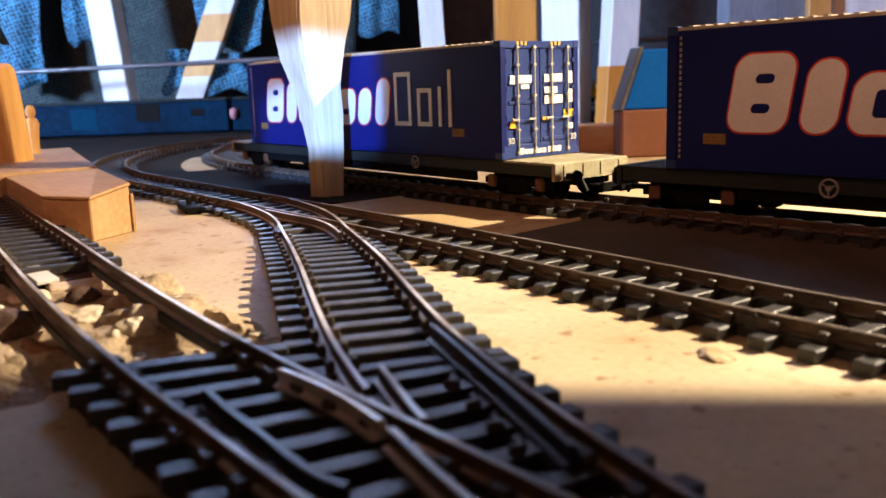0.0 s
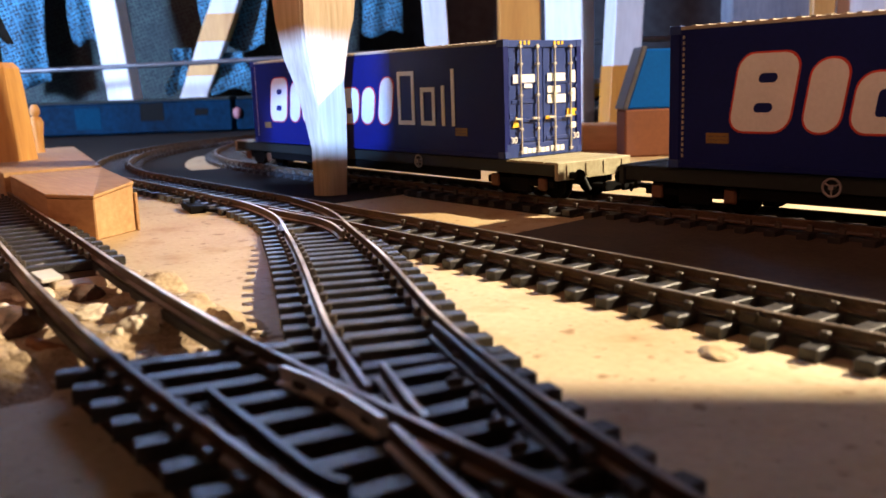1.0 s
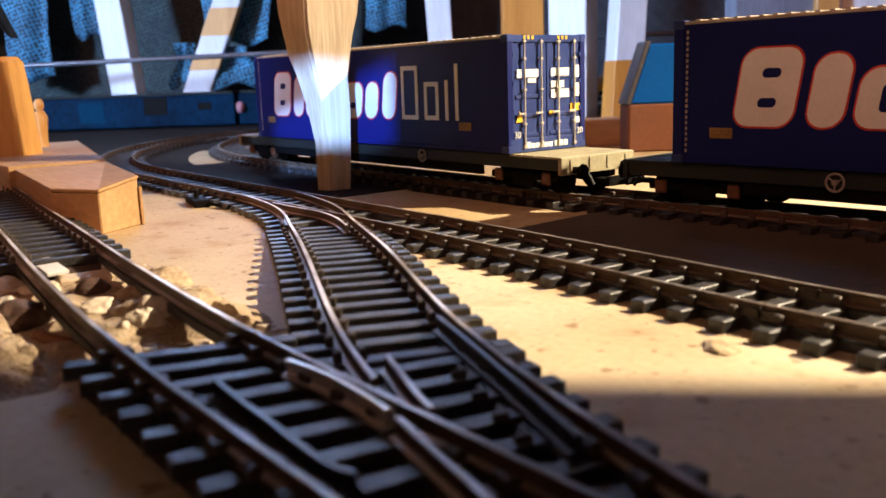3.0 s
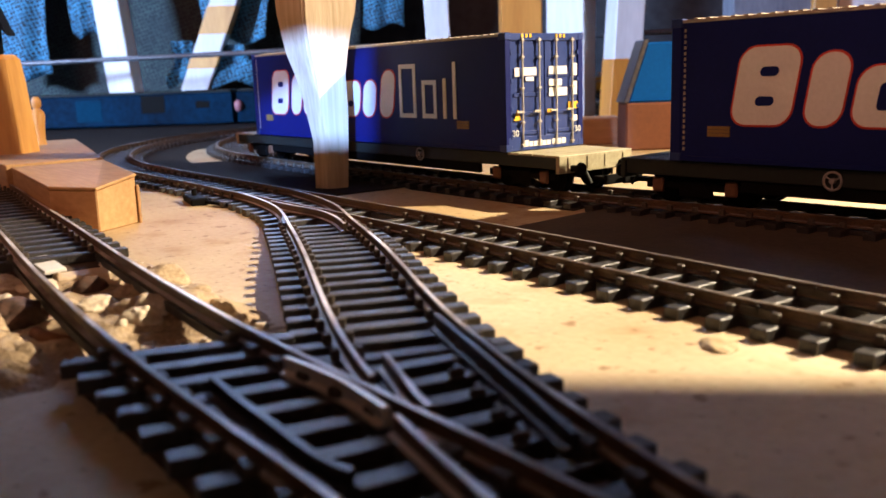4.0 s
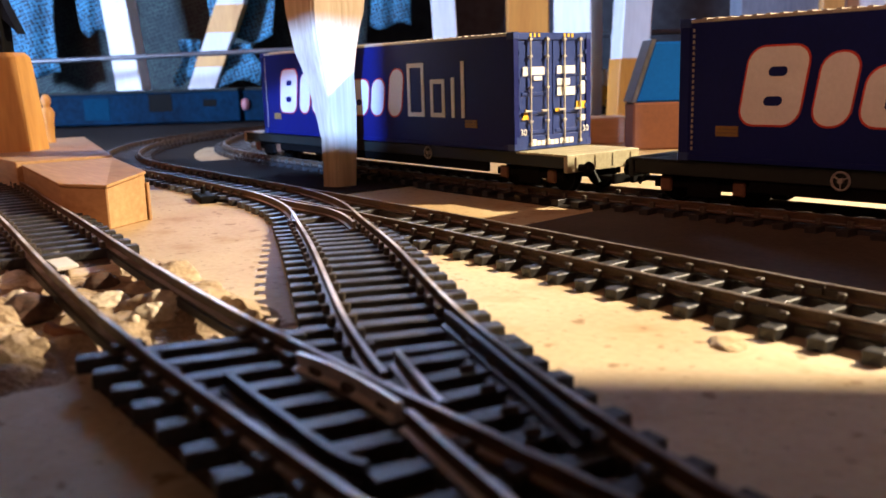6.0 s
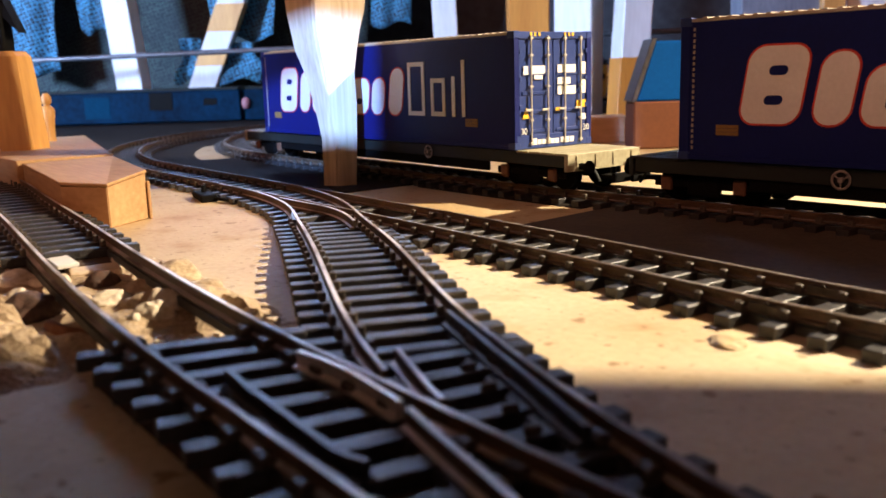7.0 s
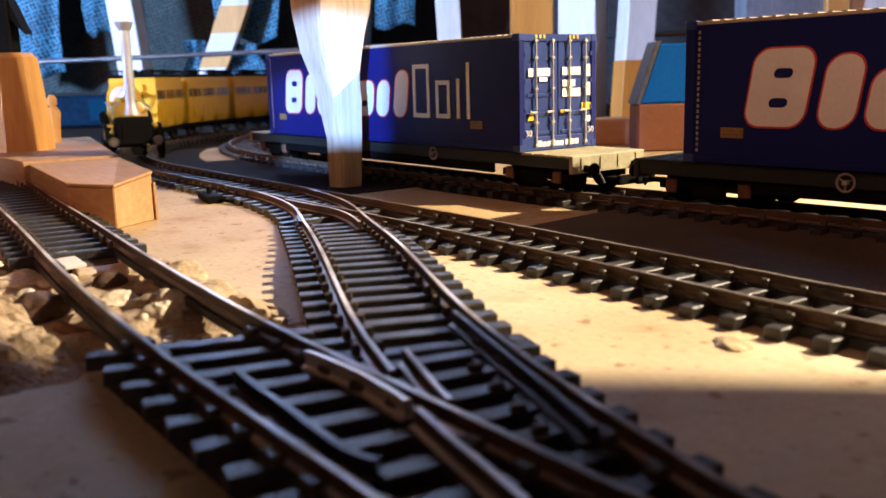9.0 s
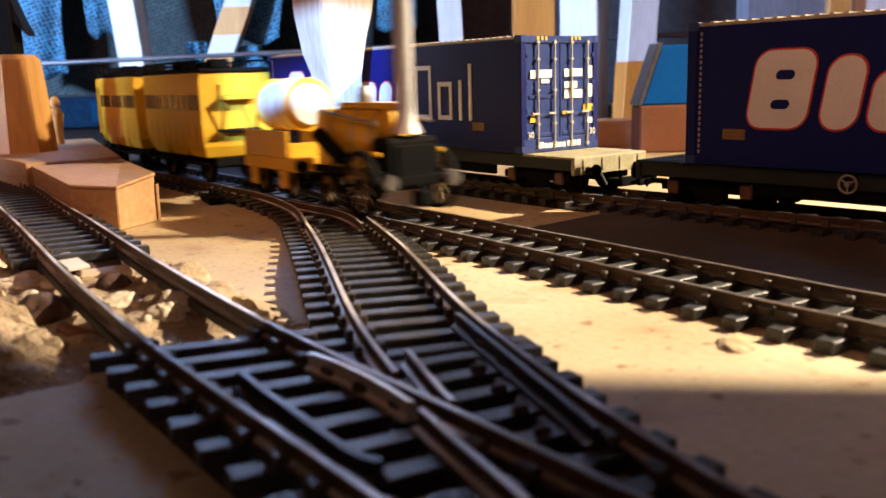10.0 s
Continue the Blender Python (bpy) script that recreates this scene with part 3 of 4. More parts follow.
def container(at, rz, label):
    c = thing("shipping_container", label, "container", at, rz, "navy containers on wagons")
    bm = bmesh.new()
    box(bm, 1.2, LEN - 1.0, 0.35, WID - 0.35, 0.6, HGT - 0.9, 0.2)
    body = part("body", bm, NAVY, c)
    bm = bmesh.new()
    box(bm, 2.5, LEN - 2.5, 0.1, WID - 0.1, HGT - 1.1, HGT - 0.25, 0.15)
    x = 6.0
    while x < LEN - 5:
        box(bm, x, x + 1.3, 1.2, WID - 1.2, HGT - 0.4, HGT + 0.15)
        x += 3.6
    part("roof", bm, ROOF, c, "dull silver corrugated roof")
    for x0, x1 in ((0.0, 3.2), (LEN - 3.2, LEN)):
        for y0, y1 in ((0.0, 2.4), (WID - 2.4, WID)):
            bm = bmesh.new()
            box(bm, x0, x1, y0, y1, 0, HGT, 0.2)
            part("corner_post", bm, NAVY, c)
            for z0 in (-0.05, HGT - 2.3):
                bm = bmesh.new()
                box(bm, x0 - 0.15, x1 + 0.15, y0 - 0.15, y1 + 0.15, z0, z0 + 2.4, 0.25)
                part("corner_casting", bm, NAVY_DOOR, c)
    # bottom rail and curtain buckles along the side
    bm = bmesh.new()
    box(bm, 3.2, LEN - 3.2, 0.05, 1.2, 0.1, 1.5, 0.1)
    part("side_rail", bm, NAVY, c)
    bm = bmesh.new()
    for i in range(22):
        box(bm, 4.0, 4.5, 0.0, 0.35, 3 + i * 1.5, 3.9 + i * 1.5)
    tagged(part("curtain_lacing", bm, ROOF, c, "worn silver lacing strip"), kind="stuff")
    for x0 in (11.5, LEN - 26):
        bm = bmesh.new()
        for k in range(3):
            box(bm, x0, x0 + 6.6, 0.05, 0.36, 7 + k * 0.95, 7.85 + k * 0.95)
        part("data_label", bm, LABEL, c, "dull ochre side label")
    logo(c, 0.36)
    # doors at the far end of the length
    x = LEN
    for k, y0 in enumerate((2.6, WID / 2 + 0.15)):
        y1 = y0 + WID / 2 - 2.75
        bm = bmesh.new()
        box(bm, x - 1.1, x - 0.5, y0, y1, 1.6, HGT - 2.2, 0.12)
        for z0 in (5.2, 11.4, 17.6, 23.8):
            box(bm, x - 0.6, x - 0.15, y0 + 1.0, y1 - 1.0, z0, z0 + 1.2, 0.12)
        door = part("door", bm, NAVY_DOOR, c, "blue painted steel door")
        for f in (0.30, 0.80):
            yb = y0 + (y1 - y0) * f
            bm = bmesh.new()
            cyl(bm, (x + 0.45, yb, 1.2), (x + 0.45, yb, HGT - 1.4), 0.32, seg=10)
            bar = part("locking_bar", bm, BAR, door, "silver locking bar")
            bm = bmesh.new()
            for z0 in (1.6, 9.0, 20, 30, HGT - 2.6):
                box(bm, x - 0.2, x + 0.9, yb - 0.7, yb + 0.7, z0, z0 + 0.7, 0.1)
            part("bar_bracket", bm, BAR, door)
            bm = bmesh.new()
            box(bm, x + 0.5, x + 1.0, yb - 3.0, yb + 0.2, 12.4, 13.1, 0.1)
            part("door_handle", bm, BAR, door)
        for z0 in (4, 13, 22, 31):
            bm = bmesh.new()
            ye = y0 - 0.4 if k == 0 else y1 - 0.6
            box(bm, x - 0.4, x + 0.2, ye, ye + 1.0, z0, z0 + 1.4, 0.1)
            part("hinge", bm, NAVY_DOOR, door)
        marks = [(0.10, 0.26, 24.2, 27), (0.36, 0.74, 24.4, 27), (0.42, 0.66, 22.6, 24)] if k == 0 else [(0.10, 0.66, 24.6, 27.2), (0.84, 0.98, 24, 28), (0.10, 0.66, 17.4, 20.2), (0.84, 0.98, 17.6, 22), (0.10, 0.5, 20.8, 23), (0.84, 0.99, 8.6, 10.6)]
        bm = bmesh.new()
        for a, b, z0, z1 in marks:
            box(bm, x - 0.1, x - 0.02, y0 + (y1 - y0) * a, y0 + (y1 - y0) * b, z0, z1)
        part("white_marking", bm, WHITE, door, "plain white marking bars")
        bm = bmesh.new()
        for a, b in ((0.30, 0.36), (0.42, 0.48), (0.54, 0.60)):
            box(bm, x - 0.1, x + 0.12, y0 + (y1 - y0) * a, y0 + (y1 - y0) * b, HGT - 1.5, HGT - 0.3)
        part("header_mark", bm, YELLOW_PRINT, door, "yellow header ticks")
        bm = bmesh.new()
        if k:
            box(bm, x - 0.1, x - 0.02, y0 + (y1 - y0) * 0.7, y1, 12.8, 15.2)
            box(bm, x - 0.1, x - 0.02, y0 + 0.6, y0 + 2.6, 12.0, 13.2)
        else:
            v = [bm.verts.new(p) for p in ((x - 0.02, y0 + 0.9, 10.0), (x - 0.02, y0 + 4.3, 10.0), (x - 0.02, y0 + 2.6, 13.6), (x - 0.2, y0 + 0.9, 10.0), (x - 0.2, y0 + 4.3, 10.0), (x - 0.2, y0 + 2.6, 13.6))]
            for f in ((0, 1, 2), (5, 4, 3), (0, 3, 4, 1), (1, 4, 5, 2), (2, 5, 3, 0)):
                bm.faces.new([v[i] for i in f])
        part("yellow_marking", bm, YELLOW_PRINT, door, "yellow warning marks")
    bm = bmesh.new()
    box(bm, x - 0.5, x - 0.05, 1.0, WID - 1.0, HGT - 2.4, HGT - 0.1, 0.1)
    part("door_header", bm, NAVY_DOOR, c)
    bm = bmesh.new()
    box(bm, x - 0.5, x + 0.05, 1.0, WID - 1.0, 0.1, 4.6, 0.15)
    part("door_sill", bm, NAVY_DOOR, c)
    bm = bmesh.new()
    for i in range(6):
        box(bm, x, x + 0.18, 8.0 + i * 2.0, 9.7 + i * 2.0, 1.3, 3.4 if i in (0, 3) else 2.9)
    for i in range(3):
        box(bm, x, x + 0.18, 20.6 + i * 2.2, 22.4 + i * 2.2, 1.3, 3.2)
    part("emblem_small", bm, WHITE, c, "plain white marks across the door sill")
    for yy in (4.0, WID - 2.8):
        lettering("30", 3.0, (x + 0.1, yy, 4.9), c, WHITE, 90)
    return c


def wheel_pair(bm, x, y, r):
    for s in (-1, 1):
        lathe(bm, [(r * 0.25, -1.2), (r * 0.9, -1.0), (r, -0.9), (r, 0.8), (r + 0.8, 0.9), (r + 0.8, 1.5), (r * 0.3, 1.5)], 20, "Y", (x, y - s * 8.0, RAIL_TOP + r))
    cyl(bm, (x, y - 9, RAIL_TOP + r), (x, y + 9, RAIL_TOP + r), 1.0, seg=8)


def flat_wagon(at, rz, label, deck_mat, first, last, bogies):
    """A container wagon; its length runs along x, its middle along y = 0."""
    w = thing("container_wagon", label, "railway wagon", at, rz, "container wagons")
    bm = bmesh.new()
    for s in (-1, 1):
        box(bm, first + 2, last - 2, s * 15.0 - 1.2, s * 15.0 + 1.2, 12.6, 16.9, 0.2)
    box(bm, first + 28, last - 28, -13.6, 13.6, 13.2, 16.6, 0.3)
    part("underframe", bm, GREEN_BLACK, w)
    bm = bmesh.new()
    for s in (-1, 1):
        box(bm, first + 38, last - 40, s * 14.6 - 0.8, s * 14.6 + 0.8, 9.2, 13.0, 0.3)
    part("truss", bm, BLACK, w)
    for x0, x1 in ((first, first + 21), (last - 24, last)):
        for i in range(4):
            a = x0 + (x1 - x0) * i / 4
            bm = bmesh.new()
            box(bm, a + 0.15, a + (x1 - x0) / 4 - 0.15, -16.6, 16.6, 16.3, 17.0, 0.15)
            part("deck_plate", bm, deck_mat, w)
        e = x0 if x0 == first else x1
        s = -1 if x0 == first else 1
        bm = bmesh.new()
        box(bm, min(e, e - s * 1.6), max(e, e - s * 1.6), -16.6, 16.6, 11.4, 16.9, 0.2)
        part("headstock", bm, deck_mat, w)
        bm = bmesh.new()
        for y0 in (-12.5, -4, 4, 12.5):
            box(bm, e - s * 0.2, e + s * 0.35, y0 - 0.5, y0 + 0.5, 12.4, 16.2, 0.1)
        part("stiffener", bm, deck_mat, w)
        for y0 in (-11.0, 11.0):
            bm = bmesh.new()
            cyl(bm, (e, y0, 12.8), (e + s * 3.6, y0, 12.8), 1.1, seg=14)
            cyl(bm, (e + s * 3.6, y0, 12.8), (e + s * 4.4, y0, 12.8), 2.1, 1.9, seg=20)
            part("buffer", bm, BLACK, w)
        bm = bmesh.new()
        box(bm, min(e, e + s * 8), max(e, e + s * 8), -2.0, 2.0, 8.4, 9.6, 0.2)
        box(bm, min(e + s * 7, e + s * 8.2), max(e + s * 7, e + s * 8.2), -4.5, 4.5, 7.6, 10.6, 0.2)
        part("coupling", bm, BLACK, w)
        bm = bmesh.new()
        cyl(bm, (e, -6, 13), (e + s * 3.5, -6, 8), 0.5, seg=8)
        part("brake_hose", bm, GREEN_BLACK, w)
    for bx in bogies:
        bm = bmesh.new()
        for s in (-1, 1):
            box(bm, bx - 16, bx + 16, s * 12.6 - 0.9, s * 12.6 + 0.9, 8.6, 11.0, 0.3)
            box(bm, bx - 5, bx + 5, s * 12.6 - 1.1, s * 12.6 + 1.1, 6.4, 11.6, 0.4)
        box(bm, bx - 4, bx + 4, -13, 13, 9.4, 12.6, 0.3)
        part("bogie_frame", bm, BLACK, w)
        for dx in (-11.5, 11.5):
            bm = bmesh.new()
            wheel_pair(bm, bx + dx, 0, 5.2)
            part("wheelset", bm, BLACK, w, smooth=30)
            for s in (-1, 1):
                bm = bmesh.new()
                box(bm, bx + dx - 1.8, bx + dx + 1.8, s * 13.9 - 0.7, s * 13.9 + 0.7, 7.6, 11.8, 0.4)
                part("axlebox", bm, RUST, w, "rusty orange axlebox")
    # hand brake wheel hung on the near side
    bx = (first + last) / 2 + (45 if first < -100 else -51.5)
    bm = bmesh.new()
    ring = [(2.2 * math.cos(a), 2.2 * math.sin(a)) for a in (2 * math.pi * i / 24 for i in range(24))]
    for (u0, v0), (u1, v1) in zip(ring, ring[1:] + ring[:1]):
        cyl(bm, (u0, 0, v0), (u1, 0, v1), 0.32, seg=6)
    for k in range(3):
        a = 0.5 + k * 2 * math.pi / 3
        cyl(bm, (0, 0, 0), (2.2 * math.cos(a), 0, 2.2 * math.sin(a)), 0.22, seg=6)
    cyl(bm, (0, -0.5, 0), (0, 1.4, 0), 0.7, seg=10)
    part("brake_wheel", bm, DULL_WHITE, w, "pale-rimmed hand brake wheel", at=(bx, -17.0, 14.2))
    return w


WZ = 17.1
container((-185, 0, WZ), 0, "navy blue container with white emblem and closed doors on a wagon")
flat_wagon((0, WID / 2, 0), 0, "dark bogie wagon with a cream end platform", CREAM, -212, 23, (-190, 2))
container((59, 8.5, WZ), 5.0, "navy blue curtain-sided container with red-edged emblem on a wagon")
flat_wagon((59, 26.2, 0), 5.0, "dark green bogie wagon under the second container", GREEN_BLACK, -19, 210, (4, 184))


# ---- timber ----
UX, UY = 0.599, 0.80  # the camera's sideways direction; the near post's outline is fitted to the view along it


def near_post():
    bm = bmesh.new()
    rings = []
    # height, half width, sideways shift, arris shift
    for z, h, c, a in ((0, 7.0, 0, -0.6), (19, 7.5, 0.6, -0.4), (32, 8.6, -0.6, -1.2), (44, 10.2, -2.0, -1.6), (53, 12.2, -2.6, -2.4), (60, 13.8, -2.8, -3.0), (67, 15.4, -2.4, -3.6), (76, 16.0, -1.8, -3.8), (300, 16.0, -1.8, -3.8)):
        d = h * 0.95
        ring = []
        for u, v in ((-h, 0.0), (a, -d * 0.55), (h, 0.0), (0, d)):
            ring.append(bm.verts.new(((c + u) * UX - v * UY, (c + u) * UY + v * UX, z)))
        rings.append(ring)
    for p, q in zip(rings, rings[1:]):
        for i in range(4):
            bm.faces.new((p[i], p[(i + 1) % 4], q[(i + 1) % 4], q[i]))
    bm.faces.new(rings[0][::-1])
    bm.faces.new(rings[-1])
    bmesh.ops.bevel(bm, geom=[e for e in bm.edges if abs(e.verts[0].co.z - e.verts[1].co.z) > 5], offset=0.8, segments=3, affect="EDGES")
    tagged(part("wooden_post", bm, PINE, at=(-85, -17, 0), smooth=40), "raw pine post that widens upwards, beside the track", "post")


near_post()


def far_post(x, y, w, d, mat, lean=0.0, turn=0.0, label="", z0=0.0, z1=300.0, band=False):
    p = thing("wooden_post", label, "post", (x, y, 0), turn, "posts behind the layout")
    bm = bmesh.new()
    box(bm, -w / 2, w / 2, -d / 2, d / 2, z0, z1, 1.0, 0, lean)
    part("shaft", bm, mat, p)
    if band:
        for nm, za, zb, grow in (("band", 59, 73, 0.4), ("upper_band", 96, 126, 0.3)):
            bm = bmesh.new()
            box(bm, -w / 2 - grow + lean * za, w / 2 + grow + lean * za, -d / 2 - grow, d / 2 + grow, za, zb, 0.3, 0, lean)
            part(nm, bm, ORANGE_WOOD, p, "orange part of the strut")
    return p


VIEW = 53.2  # the camera's heading; the far posts are turned to face its view
far_post(-765, 128, 31, 20, WHITE_WOOD, -0.10, VIEW - 14, "pale wooden post in cool light behind the loop")
far_post(-769, 190, 31, 20, WHITE_WOOD, 0.42, VIEW, "leaning varnished timber strut behind the loop", band=True)
far_post(-500, 355, 24, 24, WHITE_WOOD, -0.04, VIEW, "slim white painted post behind the containers")
far_post(-450, 415, 40, 30, ORANGE_DEEP, 0.0, VIEW, "orange varnished post behind the containers")
far_post(-380, 415, 36, 34, WHITE_WOOD, 0.0, VIEW - 28, "broad white post behind the containers")
short_post = far_post(-324, 418, 27, 24, WHITE_WOOD, 0.06, VIEW + 12, "short pale post, warm light painted on its foot, behind the containers", z1=113)
# orange sleeve that paints the warm light on the post's lower part
bm = bmesh.new()
box(bm, -13.9, 13.9, -12.4, 12.4, 0, 52, 0.4, 0, 0.06)
part("foot", bm, ORANGE_DEEP, short_post, "foot coloured orange for the warm light on it")

# timber at the near end of the loop
def prism(plan, low=0.0, grow=0.0, bevel=0.4):
    """A solid over a plan of (x, y, top); grow pushes its sides out."""
    bm = bmesh.new()
    cx, cy = sum(p[0] for p in plan) / len(plan), sum(p[1] for p in plan) / len(plan)
    out = []
    for px, py, pz in plan:
        d = Vector((px - cx, py - cy)).normalized() * grow
        out.append((px + d[0], py + d[1], pz))
    upper = [bm.verts.new(p) for p in out]
    lower = [bm.verts.new((px, py, low if low >= 0 else pz + low)) for px, py, pz in out]
    n = len(plan)
    for k in range(n):
        bm.faces.new((upper[k], upper[(k + 1) % n], lower[(k + 1) % n], lower[k]))
    for k in range(1, n - 1):
        bm.faces.new((upper[0], upper[k], upper[k + 1]))
        bm.faces.new((lower[0], lower[k + 1], lower[k]))
    bmesh.ops.recalc_face_normals(bm, faces=bm.faces[:])
    bmesh.ops.bevel(bm, geom=[e for e in bm.edges if len(e.link_faces) == 2 and e.calc_face_angle(0) > 0.6], offset=bevel, segments=1, affect="EDGES")
    return bm


block = thing("wooden_block", "low pine plywood box with a warped lid beside the near track", "wood block")
box_plan = ((-148, -85, 12.6), (-148, -119, 12.4), (-66, -125.5, 12.4), (-49.5, -116.5, 12.4), (-60, -101.5, 14.6))
part("body", prism([(px, py, pz + 0.2) for px, py, pz in box_plan]), PINE_FLAT, block)
part("lid", prism([(px, py, pz + 1.1) for px, py, pz in box_plan], -1.0, 0.9, 0.25), PINE_FLAT, block, "thin warped plywood lid")
bm = bmesh.new()
box(bm, -0.6, 0.6, -0.5, 0.5, 0, 12, 0.2)
part("corner_batten", bm, PINE_FLAT, block, at=(-59.8, -101.0, 0))
tagged(part("wooden_slab", prism(((-149.5, -84.5, 14.5), (-300, -55, 14.5), (-300, -125, 14.5), (-149.5, -121, 14.5))), PINE_FLAT), "flat pine slab that carries the orange stump", "wood slab")
bm = bmesh.new()
rings = []
for z, r in ((14.5, 16.0), (28.5, 15.0), (48.7, 13.2), (55.4, 12.3), (57.7, 10.1)):
    rings.append([bm.verts.new((r * math.cos(a) * 1.05, r * math.sin(a), z)) for a in (radians(q) for q in (15, 60, 105, 150, 195, 240, 285, 330))])
for p, q in zip(rings, rings[1:]):
    for i in range(8):
        bm.faces.new((p[i], p[(i + 1) % 8], q[(i + 1) % 8], q[i]))
bm.faces.new(rings[0][::-1])
bm.faces.new(rings[-1])
tagged(part("wooden_stump", bm, ORANGE_WOOD, at=(-224, -107, 0)), "orange faceted wooden stump standing on the pine block", "wood stump")


clamp = thing("black_clamp", "black clamp with a wedge jaw fixed on the wooden stump", "clamp", (-224, -107, 57.7), VIEW)
bm = bmesh.new()
box(bm, -9, 4, -5, 5, 0, 90, 0.6)
part("bar", bm, BLACK, clamp)
bm = bmesh.new()
v = [bm.verts.new(p) for p in ((4, -4, 24), (10.5, -4, 8), (4, -4, 15), (4, 4, 24), (10.5, 4, 8), (4, 4, 15))]
for f in ((0, 1, 2), (5, 4, 3), (0, 3, 4, 1), (1, 4, 5, 2), (2, 5, 3, 0)):
    bm.faces.new([v[i] for i in f])
part("jaw", bm, BLACK, clamp)

# a tiny standing figurine, one plain turned shape
bm = bmesh.new()
lathe(bm, [(3.0, 0), (2.6, 3), (2.9, 9), (3.6, 15), (2.4, 17.5), (1.4, 18), (2.3, 19.5), (2.4, 22), (1.2, 24)], 14, "Z")
tagged(part("figurine", bm, ORANGE_WOOD, at=(-266, -81, 14.5), smooth=50), "tiny plain orange figurine standing on the pine block", "figurine")


# ---- far end: nets, rod, parked coaches ----
bm = bmesh.new()
box(bm, -1100, 900, 0, 30, -18, 290)
tagged(part("backdrop", bm, DARKWALL), "dark backing behind the layout", "backdrop", kind="structure").matrix_world = pose(-0.72, 0.62, 0, 0, 0, VIEW)


def net_cloth(cx, cy, width, z0, z1, seed, mat=None, label="blue mesh net hanging in folds before dark backing"):
    rnd = random.Random(seed)
    bm = bmesh.new()
    nu, nv = 36, 24
    ph = [rnd.uniform(0, 6.28) for _ in range(6)]
    grid = []
    for i in range(nu + 1):
        row = []
        for j in range(nv + 1):
            u, v = i / nu, j / nv
            y = 3.5 * math.sin(u * 6 + ph[0] + 2 * v) + 2 * math.sin(u * 13 + ph[1] - 3 * v) + 3 * math.sin(v * 8 + ph[2])
            edge = 4 * math.sin(v * 4 + ph[3]) * (u - 0.5) * 2 + 3 * math.sin(v * 9 + ph[4]) * (u - 0.5)
            low = 4 * math.sin(u * 8 + ph[5]) * (1 - v)
            row.append(bm.verts.new(((u - 0.5) * width + edge, y, z0 + (z1 - z0) * v + low)))
        grid.append(row)
    for i in range(nu):
        for j in range(nv):
            bm.faces.new((grid[i][j], grid[i + 1][j], grid[i + 1][j + 1], grid[i][j + 1]))
    ob = part("hanging_net", bm, mat or NET, at=(cx, cy, 0), smooth=60)
    ob.rotation_euler[2] = radians(VIEW)
    mod = ob.modifiers.new("thickness", "SOLIDIFY")
    mod.thickness = 0.0012
    tagged(ob, label, "net", "hanging nets")


def along(u, back):
    """A place fitted to the camera's view: sideways distance from its middle and distance from the camera."""
    return (217 + 0.599 * u - 0.80 * back, -191 + 0.80 * u + 0.599 * back)


for i, (u, b, w, z0, z1) in enumerate(((-425, 930, 66, 52, 280), (-362, 950, 26, 95, 280), (-206, 950, 66, 84, 280), (-262, 940, 26, 40, 90), (-218, 935, 52, 38, 84), (-60, 990, 60, 96, 280), (-330, 1000, 70, 90, 280))):
    net_cloth(*along(u * 1.09, b * 1.09), w * 1.09, z0 * 1.06, z1, i + 3)
net_cloth(*along(-320, 1080), 460, 24, 284, 41, NET_DARK, "dark green mesh net hanging before the backing")

bm = bmesh.new()
a, b = along(-560, 905), along(490, 920)
cyl(bm, (*a, 65), (*b, 83), 2.5, seg=14)
tagged(part("metal_rod", bm, DARK_STEEL, smooth=30), "long grey metal rod across the posts", "rod")


def parked_coach(at, rz, length, nose=False):
    c = thing("blue_coach", "blurred blue passenger coach parked beyond the loop", "railway coach", at, rz, "parked blue coaches")
    bm = bmesh.new()
    box(bm, 0, length, -16, 16, 2, 33, 1.2)
    part("body", bm, BLUE_COACH, c)
    bm = bmesh.new()
    box(bm, 1, length - 1, -14, 14, 32.5, 36, 1.6)
    part("roof", bm, GREEN_BLACK, c)
    for x0, w, z0, z1, mat, nm in ((length * 0.28, 26, 7, 29, TEAL_PANEL, "door_panel"), (length * 0.58, 24, 14, 32, BLACK, "window"), (length * 0.83, 14, 18, 25, BLACK, "window")):
        bm = bmesh.new()
        box(bm, x0, x0 + w, -16.4, -15.6, z0, z1, 0.3)
        part(nm, bm, mat, c)
    for x0 in (14, length - 34):
        bm = bmesh.new()
        box(bm, x0, x0 + 22, -13, 13, 4, 9.5, 0.5)
        for dx in (3, 17):
            wheel_pair(bm, x0 + dx, 0, 5.2)
        part("bogie", bm, BLACK, c)
    return c


parked_coach((*along(-430, 930), 0), VIEW, 222)
coach = parked_coach((*along(-204, 930), 0), VIEW, 120)
bm = bmesh.new()
lathe(bm, [(0.2, -6), (3.2, -4.5), (4.6, 0), (3.6, 4.5), (0.2, 6.5)], 16, "Z", (2, -17.5, 19))
part("lamp", bm, PINK_LENS, coach, "pink lamp lens on the coach end", smooth=50)

# blue cabin and brown box behind the containers
cab = thing("blue_toy_cabin", "blue plastic cabin with a grey-edged sloping front on a brown base", "toy cabin", (*along(101, 480), 0), VIEW)
bm = bmesh.new()
box(bm, 0, 46, -10, 10, 25, 56, 1.0, 0, 0.32)
part("shell", bm, BLUE_LIGHT, cab)
bm = bmesh.new()
box(bm, -2.2, 0.5, -10.6, 10.6, 25, 57.5, 0.5, 0, 0.32)
part("front_frame", bm, DARK_STEEL, cab, "grey front frame")
bm = bmesh.new()
box(bm, -1, 56, -11, 11, 0, 25, 1.0)
